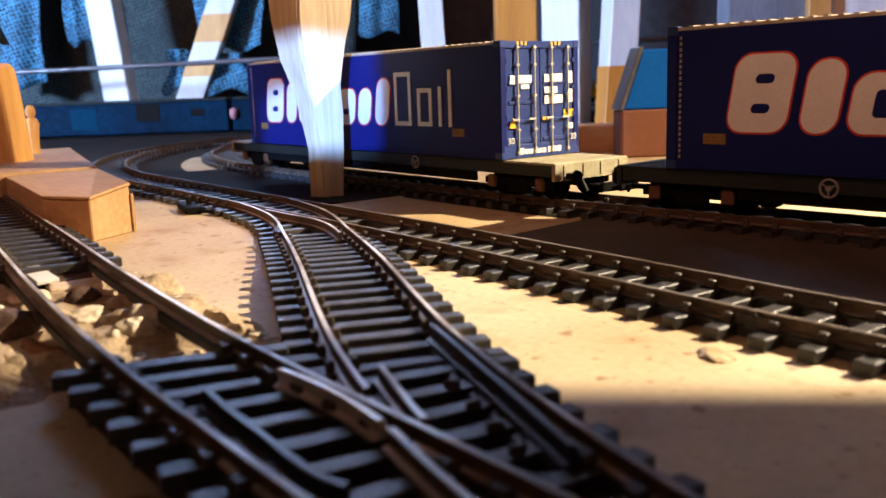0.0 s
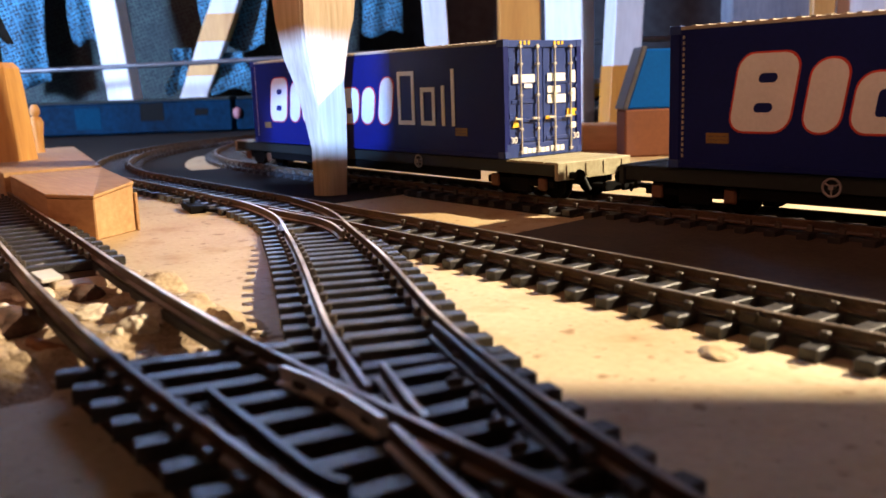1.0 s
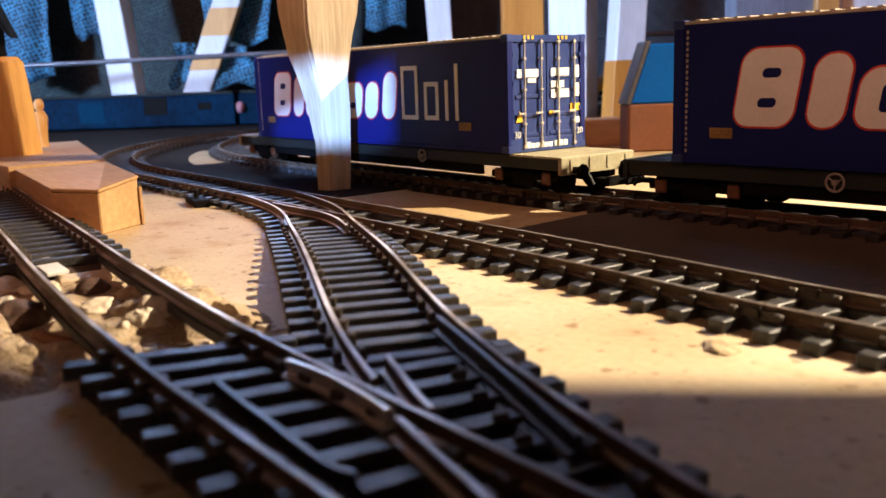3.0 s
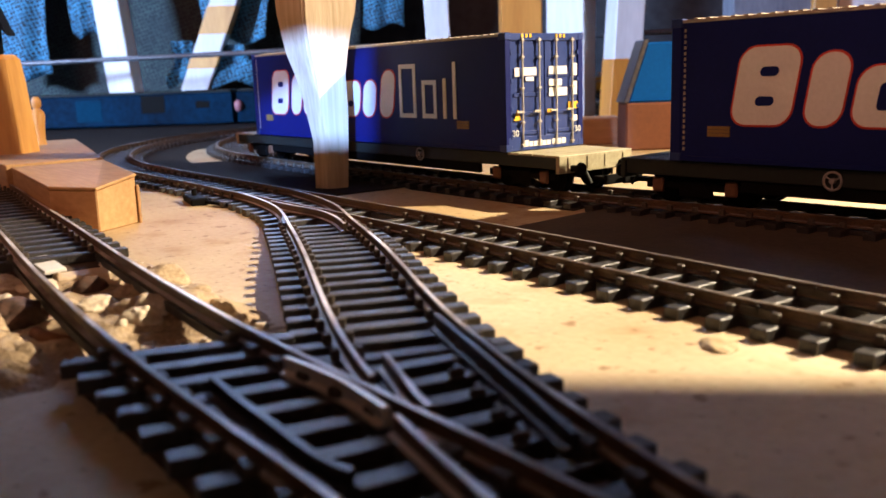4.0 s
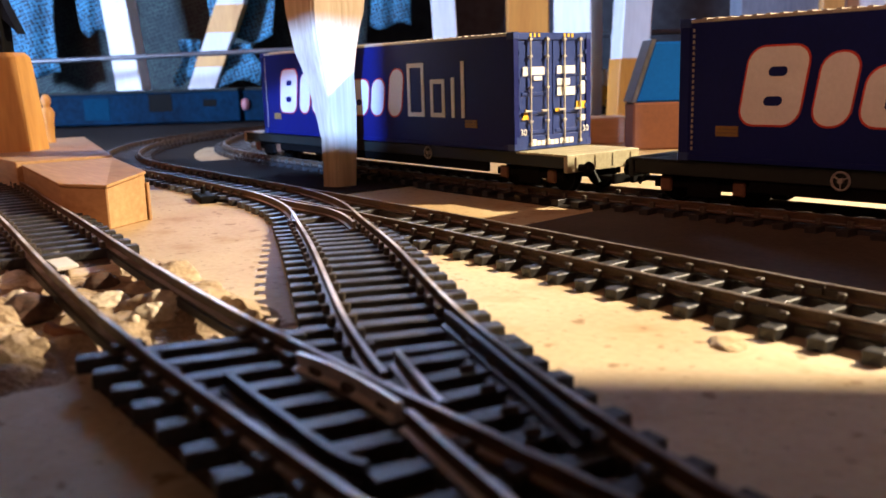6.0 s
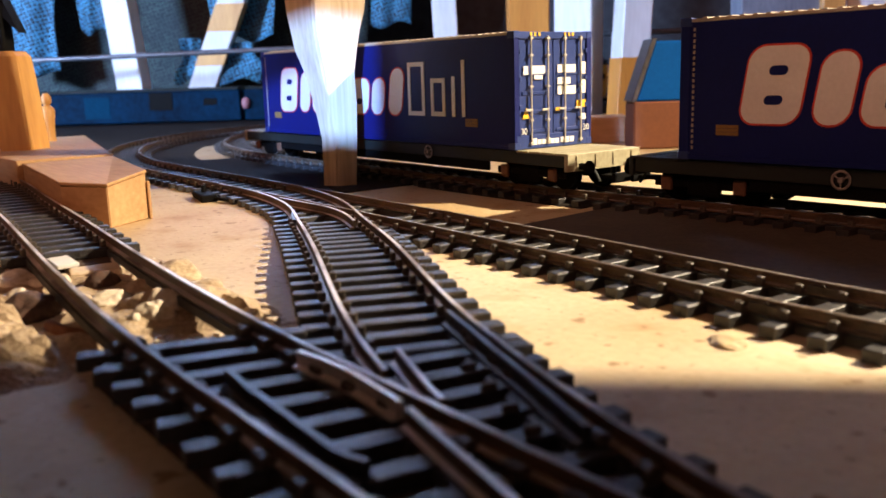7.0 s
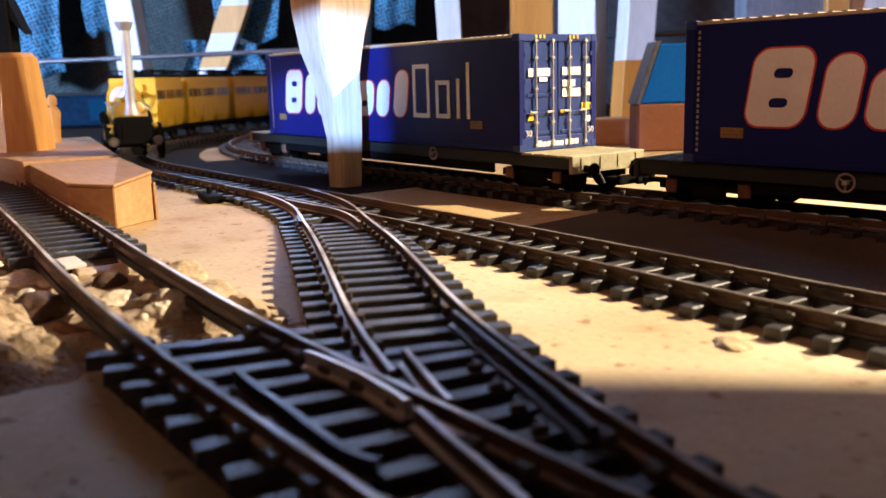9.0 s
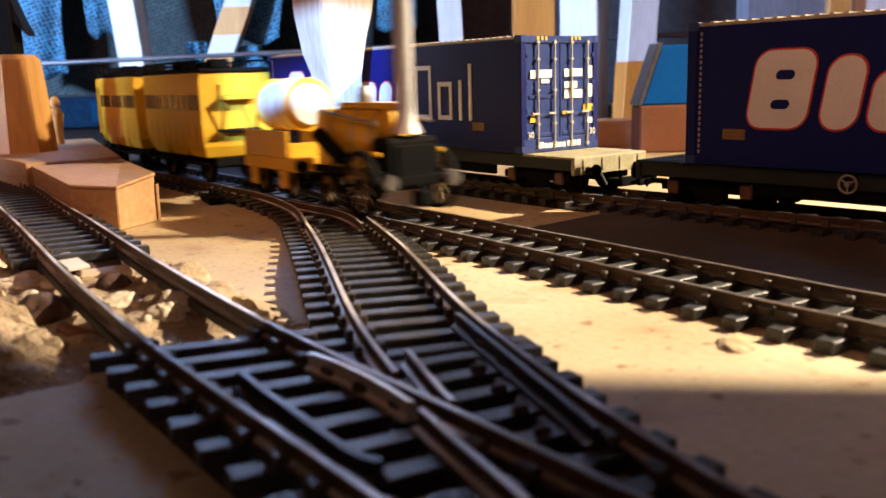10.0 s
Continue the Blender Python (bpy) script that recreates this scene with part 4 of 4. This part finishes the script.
part("base", bm, BRICK_BROWN, cab, "red-brown base")
bm = bmesh.new()
box(bm, 0, 24, 0, 30, 0, 15, 0.6)
tagged(part("wooden_plank", bm, PINE_FLAT, at=(*along(86, 520), 0)), "short pale plank end behind the containers", "plank").rotation_euler[2] = radians(VIEW)
far_post(*along(296, 800), 74, 30, GREY_BOARD, 0.0, VIEW, "broad blue-grey board standing behind the containers")
far_post(*along(336, 790), 20, 24, ORANGE_WOOD, 0.0, VIEW, "slim orange post behind the containers")
far_post(*along(384, 800), 58, 30, WHITE_WOOD, 0.0, VIEW - 12, "wide white post at the end of the layout")


# ---- rubble under the near track ----
def stone(x, y, r, h, mat, seed, label):
    bm = bmesh.new()
    bmesh.ops.create_icosphere(bm, subdivisions=4, radius=1)
    for v in bm.verts:
        n = 1 + 0.34 * noise.noise(v.co * 1.1 + Vector((seed * 3.1, 0, 0))) + 0.16 * noise.noise(v.co * 3.5 + Vector((0, seed * 1.7, 0)))
        v.co = Vector((v.co.x * r * n, v.co.y * r * 0.8 * n, max(-0.12, v.co.z * n) * h))
    tagged(part("stone", bm, mat, at=(x, y, 0.1 * h), smooth=50), label, "rubble", "loose rubble under the near track").rotation_euler[2] = seed



def rubble_bed():
    """A low bed of broken plaster and sand that fills the gap below the rails."""
    bm = bmesh.new()
    nx, ny = 90, 62
    rows = []
    for i in range(nx + 1):
        row = []
        for j in range(ny + 1):
            x, y = -8 + 96 * i / nx, -186 + 66 * j / ny
            p = Vector((x, y, 0))
            edge = min(1, min(i, nx - i) / 14, min(j, ny - j) / 12)
            h = 1.4 + 2.4 * noise.noise(p * 0.055) + 1.5 * abs(noise.noise(p * 0.13)) + 0.7 * noise.noise(p * 0.35) + 0.35 * noise.noise(p * 0.9)
            cap = 2.4 if -162 < y < -128 else 7.0
            h = min(cap + 0.5 * noise.noise(p * 0.5), h * (0.8 if -162 < y < -128 else 1.9))
            row.append(bm.verts.new((x + 0.5 * noise.noise(p * 0.7), y, max(-0.6, h * edge - 0.5 * (1 - edge)))))
        rows.append(row)
    for i in range(nx):
        for j in range(ny):
            bm.faces.new((rows[i][j], rows[i + 1][j], rows[i + 1][j + 1], rows[i][j + 1]))
    tagged(part("rubble_bed", bm, SAND), "bed of crumbled plaster and sand under the near rails", "rubble", kind="stuff")


rubble_bed()
stone(138, -78.4, 3.4, 0.8, BOARD, 31, "small pale lump of grit on the baseboard")
rnd = random.Random(5)
for i, (x, y, r, h, light) in enumerate(((31, -127, 6.5, 3.6, 1), (29, -141, 3.8, 3.4, 0), (40, -137, 4.2, 3.0, 1), (56, -134, 3.6, 2.8, 2), (62, -142, 3.4, 3.0, 2), (66, -147, 2.6, 2.6, 2), (22, -150, 4.5, 3.0, 2), (47, -145, 4, 2.8, 2), (36, -168, 7, 4, 1), (12, -165, 7, 3, 1), (54, -129, 5, 3.5, 1), (12, -133, 4.0, 3.0, 2), (56, -171, 6, 5, 0), (48, -174, 6, 4, 1), (25, -172, 7, 3.5, 1), (-4, -160, 7, 4, 2), (70, -163, 3, 2, 1), (60, -166, 4, 3, 1), (38, -160, 5, 4, 2), (58, -136, 9, 4.0, 1), (46, -160, 7, 4.5, 0), (14, -156, 7, 3, 2), (66, -143, 4, 4.2, 2), (61, -138.5, 4.5, 4.4, 2))):
    stone(x, y, r, h, (STONE, PLASTER, CRUMB)[light], i + 1, "pale lump of broken plaster" if light else "dark brown lump of rubble")
bm = bmesh.new()
for i in range(420):
    x, y, r = rnd.uniform(0, 84), rnd.uniform(-172, -124), rnd.uniform(0.25, 0.9)
    if noise.noise(Vector((x * 0.06, y * 0.06, 3))) > -0.15:
        box(bm, x - r, x + r, y - r, y + r, 0, r * 1.2, 0, rnd.uniform(0, 90))
for i in range(34):
    u = i / 33
    x, y, r = 65 - 11 * u + rnd.uniform(-1.5, 1.5), -145 + 12 * u + rnd.uniform(-1.2, 1.2), rnd.uniform(0.4, 1.3)
    box(bm, x - r, x + r, y - r, y + r, 0.2, 2.2 + r * 0.5, 0.2, rnd.uniform(0, 90))
tagged(part("plaster_crumbs", bm, CRUMB), "scattered plaster crumbs on the baseboard", "crumbs", kind="stuff")
tagged(part("board_scrap", prism(((-1, -143.5, 2.4), (-15, -127.5, 2.4), (21, -134.8, 2.2), (19, -145.5, 2.2))), PINE), "pale broken slab of board under the rails", "board scrap")
twig = bmesh.new()
for (ax, ay), (bx, by) in zip(((58, -158.6), (62, -158.2), (66, -157), (69.5, -155.3)), ((62, -158.2), (66, -157), (69.5, -155.3), (73, -152.4))):
    cyl(twig, (ax, ay, 1.3), (bx, by, 1.3), 1.2, seg=10)
tagged(part("twig", twig, BRICK_BROWN, smooth=40), "short bent brown stick lying in the rubble", "stick")
bm = bmesh.new()
box(bm, -13, 13, -2.3, 2.3, 0, 0.9, 0.15)
tagged(part("card_scrap", bm, WHITE, at=(4, -144.6, 3.0)), "white scrap of card lying under the rails", "card").rotation_euler = (0.05, 0.0, -0.03)


# ---- the passenger train ----
TRAIN = "antique yellow passenger train"
WHEELS = []


def spoked_wheels(owner, name, x, r, mat, rim, half=8.2):
    """An axle with two spoked wheels, turning about its own middle."""
    ax = new(name)
    ax.parent = owner
    ax.location = (x * K, 0, (RAIL_TOP + r) * K)
    for s in (-1, 1):
        y = s * half
        bm = bmesh.new()
        # tyre as a ring, hub and spokes inside it
        seg, prof = 32, ((r - 1.3, -0.8), (r, -0.8), (r, 0.8), (r - 1.3, 0.8))
        rings = [[bm.verts.new((q * math.cos(2 * math.pi * i / seg), y + h, q * math.sin(2 * math.pi * i / seg))) for q, h in prof] for i in range(seg)]
        for i in range(seg):
            for k in range(4):
                bm.faces.new((rings[i][k], rings[i][(k + 1) % 4], rings[(i + 1) % seg][(k + 1) % 4], rings[(i + 1) % seg][k]))
        lathe(bm, [(0.6, y - 1.4), (1.7, y - 1.2), (1.7, y + 1.2), (0.6, y + 1.4)], 14, "Y")
        part("tyre", bm, mat, ax, smooth=30)
        spokes = bmesh.new()
        for k in range(12):
            a = 2 * math.pi * k / 12
            cyl(spokes, (1.4 * math.cos(a), y, 1.4 * math.sin(a)), ((r - 1.1) * math.cos(a), y, (r - 1.1) * math.sin(a)), 0.45, 0.35, seg=6)
        part("spokes", spokes, rim, ax, "dull yellow wooden spokes")
    bm = bmesh.new()
    cyl(bm, (0, -half - 1, 0), (0, half + 1, 0), 0.7, seg=8)
    part("axle", bm, BLACK, ax)
    WHEELS.append((ax, x, r))
    return ax


def make_loco():
    c = thing("steam_locomotive", "yellow early steam locomotive with a tall pale chimney", "locomotive", group=TRAIN)
    bm = bmesh.new()
    for s in (-1, 1):
        box(bm, -32, 8, s * 9.6 - 0.8, s * 9.6 + 0.8, 15.5, 17.5, 0.2)
    box(bm, 6, 8.4, -14, 14, 13, 16, 0.4)
    box(bm, -36, -30, -13, 13, 13, 15, 0.3)
    part("frame", bm, BLACK, c)
    bm = bmesh.new()
    lathe(bm, [(6.0, -26), (8.0, -25.5), (8.0, -1), (7.0, -0.5)], 28, "X", (0, 0, 27.0))
    part("boiler", bm, YELLOW, c, "yellow lagged boiler", smooth=35)
    for x in (-25, -13, -2):
        bm = bmesh.new()
        lathe(bm, [(8.1, -0.5), (8.35, -0.4), (8.35, 0.4), (8.1, 0.5)], 28, "X", (x, 0, 27.0))
        part("boiler_band", bm, STEEL, c, "bright metal boiler band", smooth=35)
    bm = bmesh.new()
    box(bm, -1.5, 7.5, -9.0, 9.0, 13.5, 26.5, 1.2)
    box(bm, 7.2, 8.2, -6.0, 6.0, 15, 24.5, 0.4)
    part("smokebox", bm, BLACK, c, "black smokebox with a flat door")
    bm = bmesh.new()
    box(bm, -25, 0.5, -5.0, 5.0, 34.2, 36.0, 0.5)
    part("boiler_top", bm, YELLOW, c, "yellow strip along the boiler top")
    for s in (-1, 1):
        bm = bmesh.new()
        cyl(bm, (-26, s * 9.2, 33.5), (3, s * 9.2, 30.5), 0.5, seg=8)
        part("handrail", bm, STEEL, c, "thin bright handrail", smooth=40)
    bm = bmesh.new()
    box(bm, -33, -26, -8.5, 8.5, 15.5, 34, 1.0)
    part("firebox", bm, YELLOW, c)
    bm = bmesh.new()
    lathe(bm, [(4.4, 27.5), (3.0, 31), (2.5, 35), (2.5, 68.5), (3.0, 69), (4.6, 72.5), (4.3, 73), (2.2, 70)], 24, "Z", (4, 0, 0))
    part("chimney", bm, PALE_METAL, c, "tall pale grey chimney with a flared crown", smooth=40)
    for s in (-1, 1):
        bm = bmesh.new()
        cyl(bm, (-27, s * 11, 27), (-14, s * 11, 20.5), 2.2, seg=16)
        cyl(bm, (-14, s * 11, 20.5), (-1, s * 11.4, 14.5), 0.6, seg=8)
        part("cylinder", bm, BLACK, c, "black inclined cylinder and rod", smooth=40)
        bm = bmesh.new()
        cyl(bm, (8, s * 10.5, 14.8), (11.5, s * 10.5, 14.8), 1.1, seg=12)
        cyl(bm, (11.5, s * 10.5, 14.8), (12.6, s * 10.5, 14.8), 2.4, 2.0, seg=18)
        part("buffer", bm, STEEL, c, "polished round buffer", smooth=40)
        bm = bmesh.new()
        box(bm, -7, 6, s * 10.6 - 1.0, s * 10.6 + 1.0, 21.5, 23.0, 0.4)
        part("splasher", bm, YELLOW, c)
    bm = bmesh.new()
    box(bm, 9, 14, -2.2, 2.2, 8, 12, 0.3)
    part("coupling", bm, BLACK, c)
    bm = bmesh.new()
    lathe(bm, [(2.4, 34.5), (2.4, 38), (1.4, 40.5), (0.3, 41)], 16, "Z", (-17, 0, 0))
    part("steam_dome", bm, STEEL, c, smooth=40)
    spoked_wheels(c, "driving_wheels", 0, 9.4, BLACK, DULL_YELLOW, 13.2)
    spoked_wheels(c, "trailing_wheels", -27, 5.6, BLACK, DULL_YELLOW)
    return c


def make_tender():
    c = thing("locomotive_tender", "yellow tender carrying a pale water barrel", "tender", group=TRAIN)
    bm = bmesh.new()
    box(bm, -19, 19, -11.5, 11.5, 14, 18.5, 0.5)
    part("frame", bm, YELLOW, c)
    bm = bmesh.new()
    for y0, y1 in ((-11.5, -10.3), (10.3, 11.5)):
        box(bm, -18, 14, y0, y1, 18.3, 27, 0.3)
    box(bm, 13, 14.2, -10.5, 10.5, 18.3, 23, 0.3)
    part("side_board", bm, YELLOW, c)
    bm = bmesh.new()
    lathe(bm, [(6.5, -15), (8.2, -8), (8.6, 0), (8.2, 7), (6.5, 13)], 26, "X", (-2, 0, 35))
    part("water_barrel", bm, WHITE, c, "pale glossy water barrel", smooth=50)
    for x in (-13, -5, 3, 9):
        bm = bmesh.new()
        lathe(bm, [(8.2, -0.5), (8.75, -0.4), (8.75, 0.4), (8.2, 0.5)], 26, "X", (x, 0, 35))
        part("barrel_hoop", bm, YELLOW, c, smooth=35)
    for s in (-1, 1):
        bm = bmesh.new()
        for x in (-11, 11):
            box(bm, x - 2.2, x + 2.2, s * 11.2 - 0.7, s * 11.2 + 0.7, 8.4, 14.2, 0.3)
        part("axle_guard", bm, YELLOW, c)
        for e in (-1, 1):
            bm = bmesh.new()
            cyl(bm, (e * 19, s * 9.5, 16), (e * 22, s * 9.5, 16), 1.8, seg=14)
            part("buffer", bm, BLACK, c)
    spoked_wheels(c, "front_wheels", 11, 6.0, BLACK, DULL_YELLOW)
    spoked_wheels(c, "rear_wheels", -11, 6.0, BLACK, DULL_YELLOW)
    return c


def make_coach():
    c = thing("passenger_coach", "yellow antique three-compartment passenger coach with dark roof", "railway coach", group=TRAIN)
    bm = bmesh.new()
    box(bm, -33, 33, -9, 9, 11.5, 15, 0.4)
    part("underframe", bm, BLACK, c)
    for i in range(3):
        x = -21 + i * 21
        bm = bmesh.new()
        rows = []
        for z, h, w in ((15, 7.5, 12), (19, 9.4, 13.4), (26, 10.2, 14.2), (44, 10.3, 14.4), (47, 10.3, 14.0)):
            rows.append([bm.verts.new((x + a * h, b * w, z)) for a, b in ((-1, -1), (1, -1), (1, 1), (-1, 1))])
        for p, q in zip(rows, rows[1:]):
            for k in range(4):
                bm.faces.new((p[k], p[(k + 1) % 4], q[(k + 1) % 4], q[k]))
        bm.faces.new(rows[0][::-1])
        bm.faces.new(rows[-1])
        comp = part("compartment", bm, YELLOW, c, "yellow curved compartment body")
        for s in (-1, 1):
            for x0, x1 in ((-8.4, -4.6), (-2.6, 2.6), (4.6, 8.4)):
                bm = bmesh.new()
                box(bm, x + x0, x + x1, s * 14.35 - 0.25, s * 14.35 + 0.25, 33, 38.6, 0.1)
                part("window", bm, GLASS_DARK, comp)
            bm = bmesh.new()
            box(bm, x - 3.9, x - 3.5, s * 14.4 - 0.2, s * 14.4 + 0.3, 19, 43)
            box(bm, x + 3.5, x + 3.9, s * 14.4 - 0.2, s * 14.4 + 0.3, 19, 43)
            box(bm, x - 10, x + 10, s * 14.4 - 0.2, s * 14.4 + 0.25, 28.2, 28.9)
            part("door_beading", bm, YELLOW, comp)
    bm = bmesh.new()
    box(bm, -32.5, 32.5, -14.6, 14.6, 46.6, 48.4, 0.6)
    part("roof", bm, BLACK, c, "black flat roof")
    for e in (-1, 1):
        bm = bmesh.new()
        box(bm, min(e * 31.4, e * 37), max(e * 31.4, e * 37), -7, 7, 36.5, 38.0, 0.3)
        box(bm, min(e * 31.4, e * 32.6), max(e * 31.4, e * 32.6), -7, 7, 38, 42.5, 0.3)
        part("guard_seat", bm, YELLOW, c, "small yellow guard's seat on the coach end")
        bm = bmesh.new()
        box(bm, min(e * 31, e * 35.5), max(e * 31, e * 35.5), -8, 8, 24.5, 25.6, 0.2)
        for y0 in (-7, 7):
            cyl(bm, (e * 36, y0, 37), (e * 32, y0, 25), 0.4, seg=6)
        part("foot_step", bm, BLACK, c)
    pick = random.Random(17)
    for k in range(5):
        bm = bmesh.new()
        x0, y0, a, b, h = -26 + k * 12 + pick.uniform(-2, 2), pick.uniform(-6, 6), pick.uniform(2.5, 5), pick.uniform(2, 4), pick.uniform(2.0, 4.5)
        box(bm, x0 - a, x0 + a, y0 - b, y0 + b, 48.2, 48.2 + h, 0.6, pick.uniform(-25, 25))
        part("roof_luggage", bm, BLACK, c, "dark bundle strapped on the roof")
    bm = bmesh.new()
    for s in (-1, 1):
        cyl(bm, (-31, s * 12, 51), (31, s * 12, 51), 0.4, seg=6)
        for k in range(7):
            cyl(bm, (-31 + k * 10.33, s * 12, 48), (-31 + k * 10.33, s * 12, 51), 0.35, seg=6)
    part("luggage_rail", bm, BLACK, c)
    bm = bmesh.new()
    for s in (-1, 1):
        for x in (-20, 20):
            box(bm, x - 2, x + 2, s * 10.5 - 0.6, s * 10.5 + 0.6, 8.5, 13, 0.3)
        box(bm, -30, 30, s * 12.5 - 1.2, s * 12.5 + 1.2, 12.0, 12.8, 0.2)
    part("footboard", bm, BLACK, c)
    for e in (-1, 1):
        for s in (-1, 1):
            bm = bmesh.new()
            cyl(bm, (e * 33, s * 9.5, 13.4), (e * 36, s * 9.5, 13.4), 1.8, seg=14)
            part("buffer", bm, BLACK, c)
    spoked_wheels(c, "front_wheels", 20, 6.0, BLACK, DULL_YELLOW)
    spoked_wheels(c, "rear_wheels", -20, 6.0, BLACK, DULL_YELLOW)
    return c


loco, tender = make_loco(), make_tender()
coaches = []
for k in range(3):
    coaches.append(make_coach())


# ---- movement ----
# seconds and the length along the main line, in millimetres, of the chimney
TIMES = ((0.0, -700), (5.6, -690), (6.4, -620), (7.0, -545), (7.5, -447), (8.1, -292), (8.4, -212), (8.7, -130), (9.0, -40), (9.2, 8), (9.4, 60), (9.6, 110), (9.8, 158), (10.0, 207))


def length_at(t):
    ts, ss = zip(*TIMES)
    i = max(0, min(len(ts) - 2, sum(1 for q in ts if q <= t) - 1))

    def slope(j):
        a, b = max(0, j - 1), min(len(ts) - 1, j + 1)
        return (ss[b] - ss[a]) / (ts[b] - ts[a])
    h = ts[i + 1] - ts[i]
    u = (t - ts[i]) / h
    return ((2 * u ** 3 - 3 * u ** 2 + 1) * ss[i] + (u ** 3 - 2 * u ** 2 + u) * h * slope(i) + (-2 * u ** 3 + 3 * u ** 2) * ss[i + 1] + (u ** 3 - u ** 2) * h * slope(i + 1))


def vehicle_pose(s, front, rear):
    a, b = loop_point(s + front), loop_point(s + rear)
    d = a - b
    p = b + d * (-rear / (front - rear))
    return pose(p[0] * K, p[1] * K, 0, 0, 0, math.degrees(math.atan2(d[1], d[0])))


def motions():
    steps = [0.0, 2.0, 4.0] + [5.0 + k / 30 for k in range(151)]
    vehicles = [(loco, 0, 0, -27), (tender, -62, 11, -11), (coaches[0], -142, 20, -20), (coaches[1], -216, 20, -20), (coaches[2], -290, 20, -20)]
    for ob, back, f, r in vehicles:
        walk(ob, [(t, vehicle_pose(length_at(t) - 4 + back, f, r)) for t in steps])
    # seconds, sideways and upward shift in millimetres of the card that shapes the beam
    sway = ((0, 3.8, -8), (1.0, 4.4, -8.5), (1.5, 5.9, -9.2), (1.8, 10, -11.5), (2.0, 15, -16), (2.1, 15, -11), (2.2, 14.5, -6), (2.4, 14, -2), (2.5, 8.5, -5.5), (2.6, 6.5, -13.5), (2.8, 6, -14.3),
            (3.8, 1.2, -13.5), (4.0, 1, -9.5), (4.4, 0, -9), (5.0, 1.8, -9), (5.7, 1, -8), (6.8, 0, -6.5), (7.4, 0, -6), (9.0, 1.5, -5.5), (10, 1.5, -4))
    walk(gobo_card, [(t, pose(0.2095 + 0.625 * a * K, -0.276 + 0.78 * a * K, 0.140 + c * K, 0, 0, 51.3)) for t, a, c in sway])
    shade = ((0, -110), (1.5, -110), (1.8, -25), (2.0, 5), (2.1, -10), (2.3, -60), (2.6, -30), (2.8, -30), (3.8, -110), (10, -110))
    walk(far_gobo, [(t, pose(-0.384 + 0.959 * a * K, -0.836 + 0.284 * a * K, 0.282, 0, 0, 16.5)) for t, a in shade])
    dip = ((0, 0), (1.6, 0), (1.9, -5), (2.1, -5), (2.4, -1), (2.8, 0), (10, 0))
    walk(low_gobo_card, [(t, pose(0.2128, -0.2788, 0.006 + c * K, 0, 0, 51.3)) for t, c in dip])
    for ax, x, r in WHEELS:
        start = length_at(0)
        walk(ax, [(t, pose(x * K, 0, (RAIL_TOP + r) * K, 0, math.degrees((length_at(t) - start) / r), 0)) for t in steps])


motions()
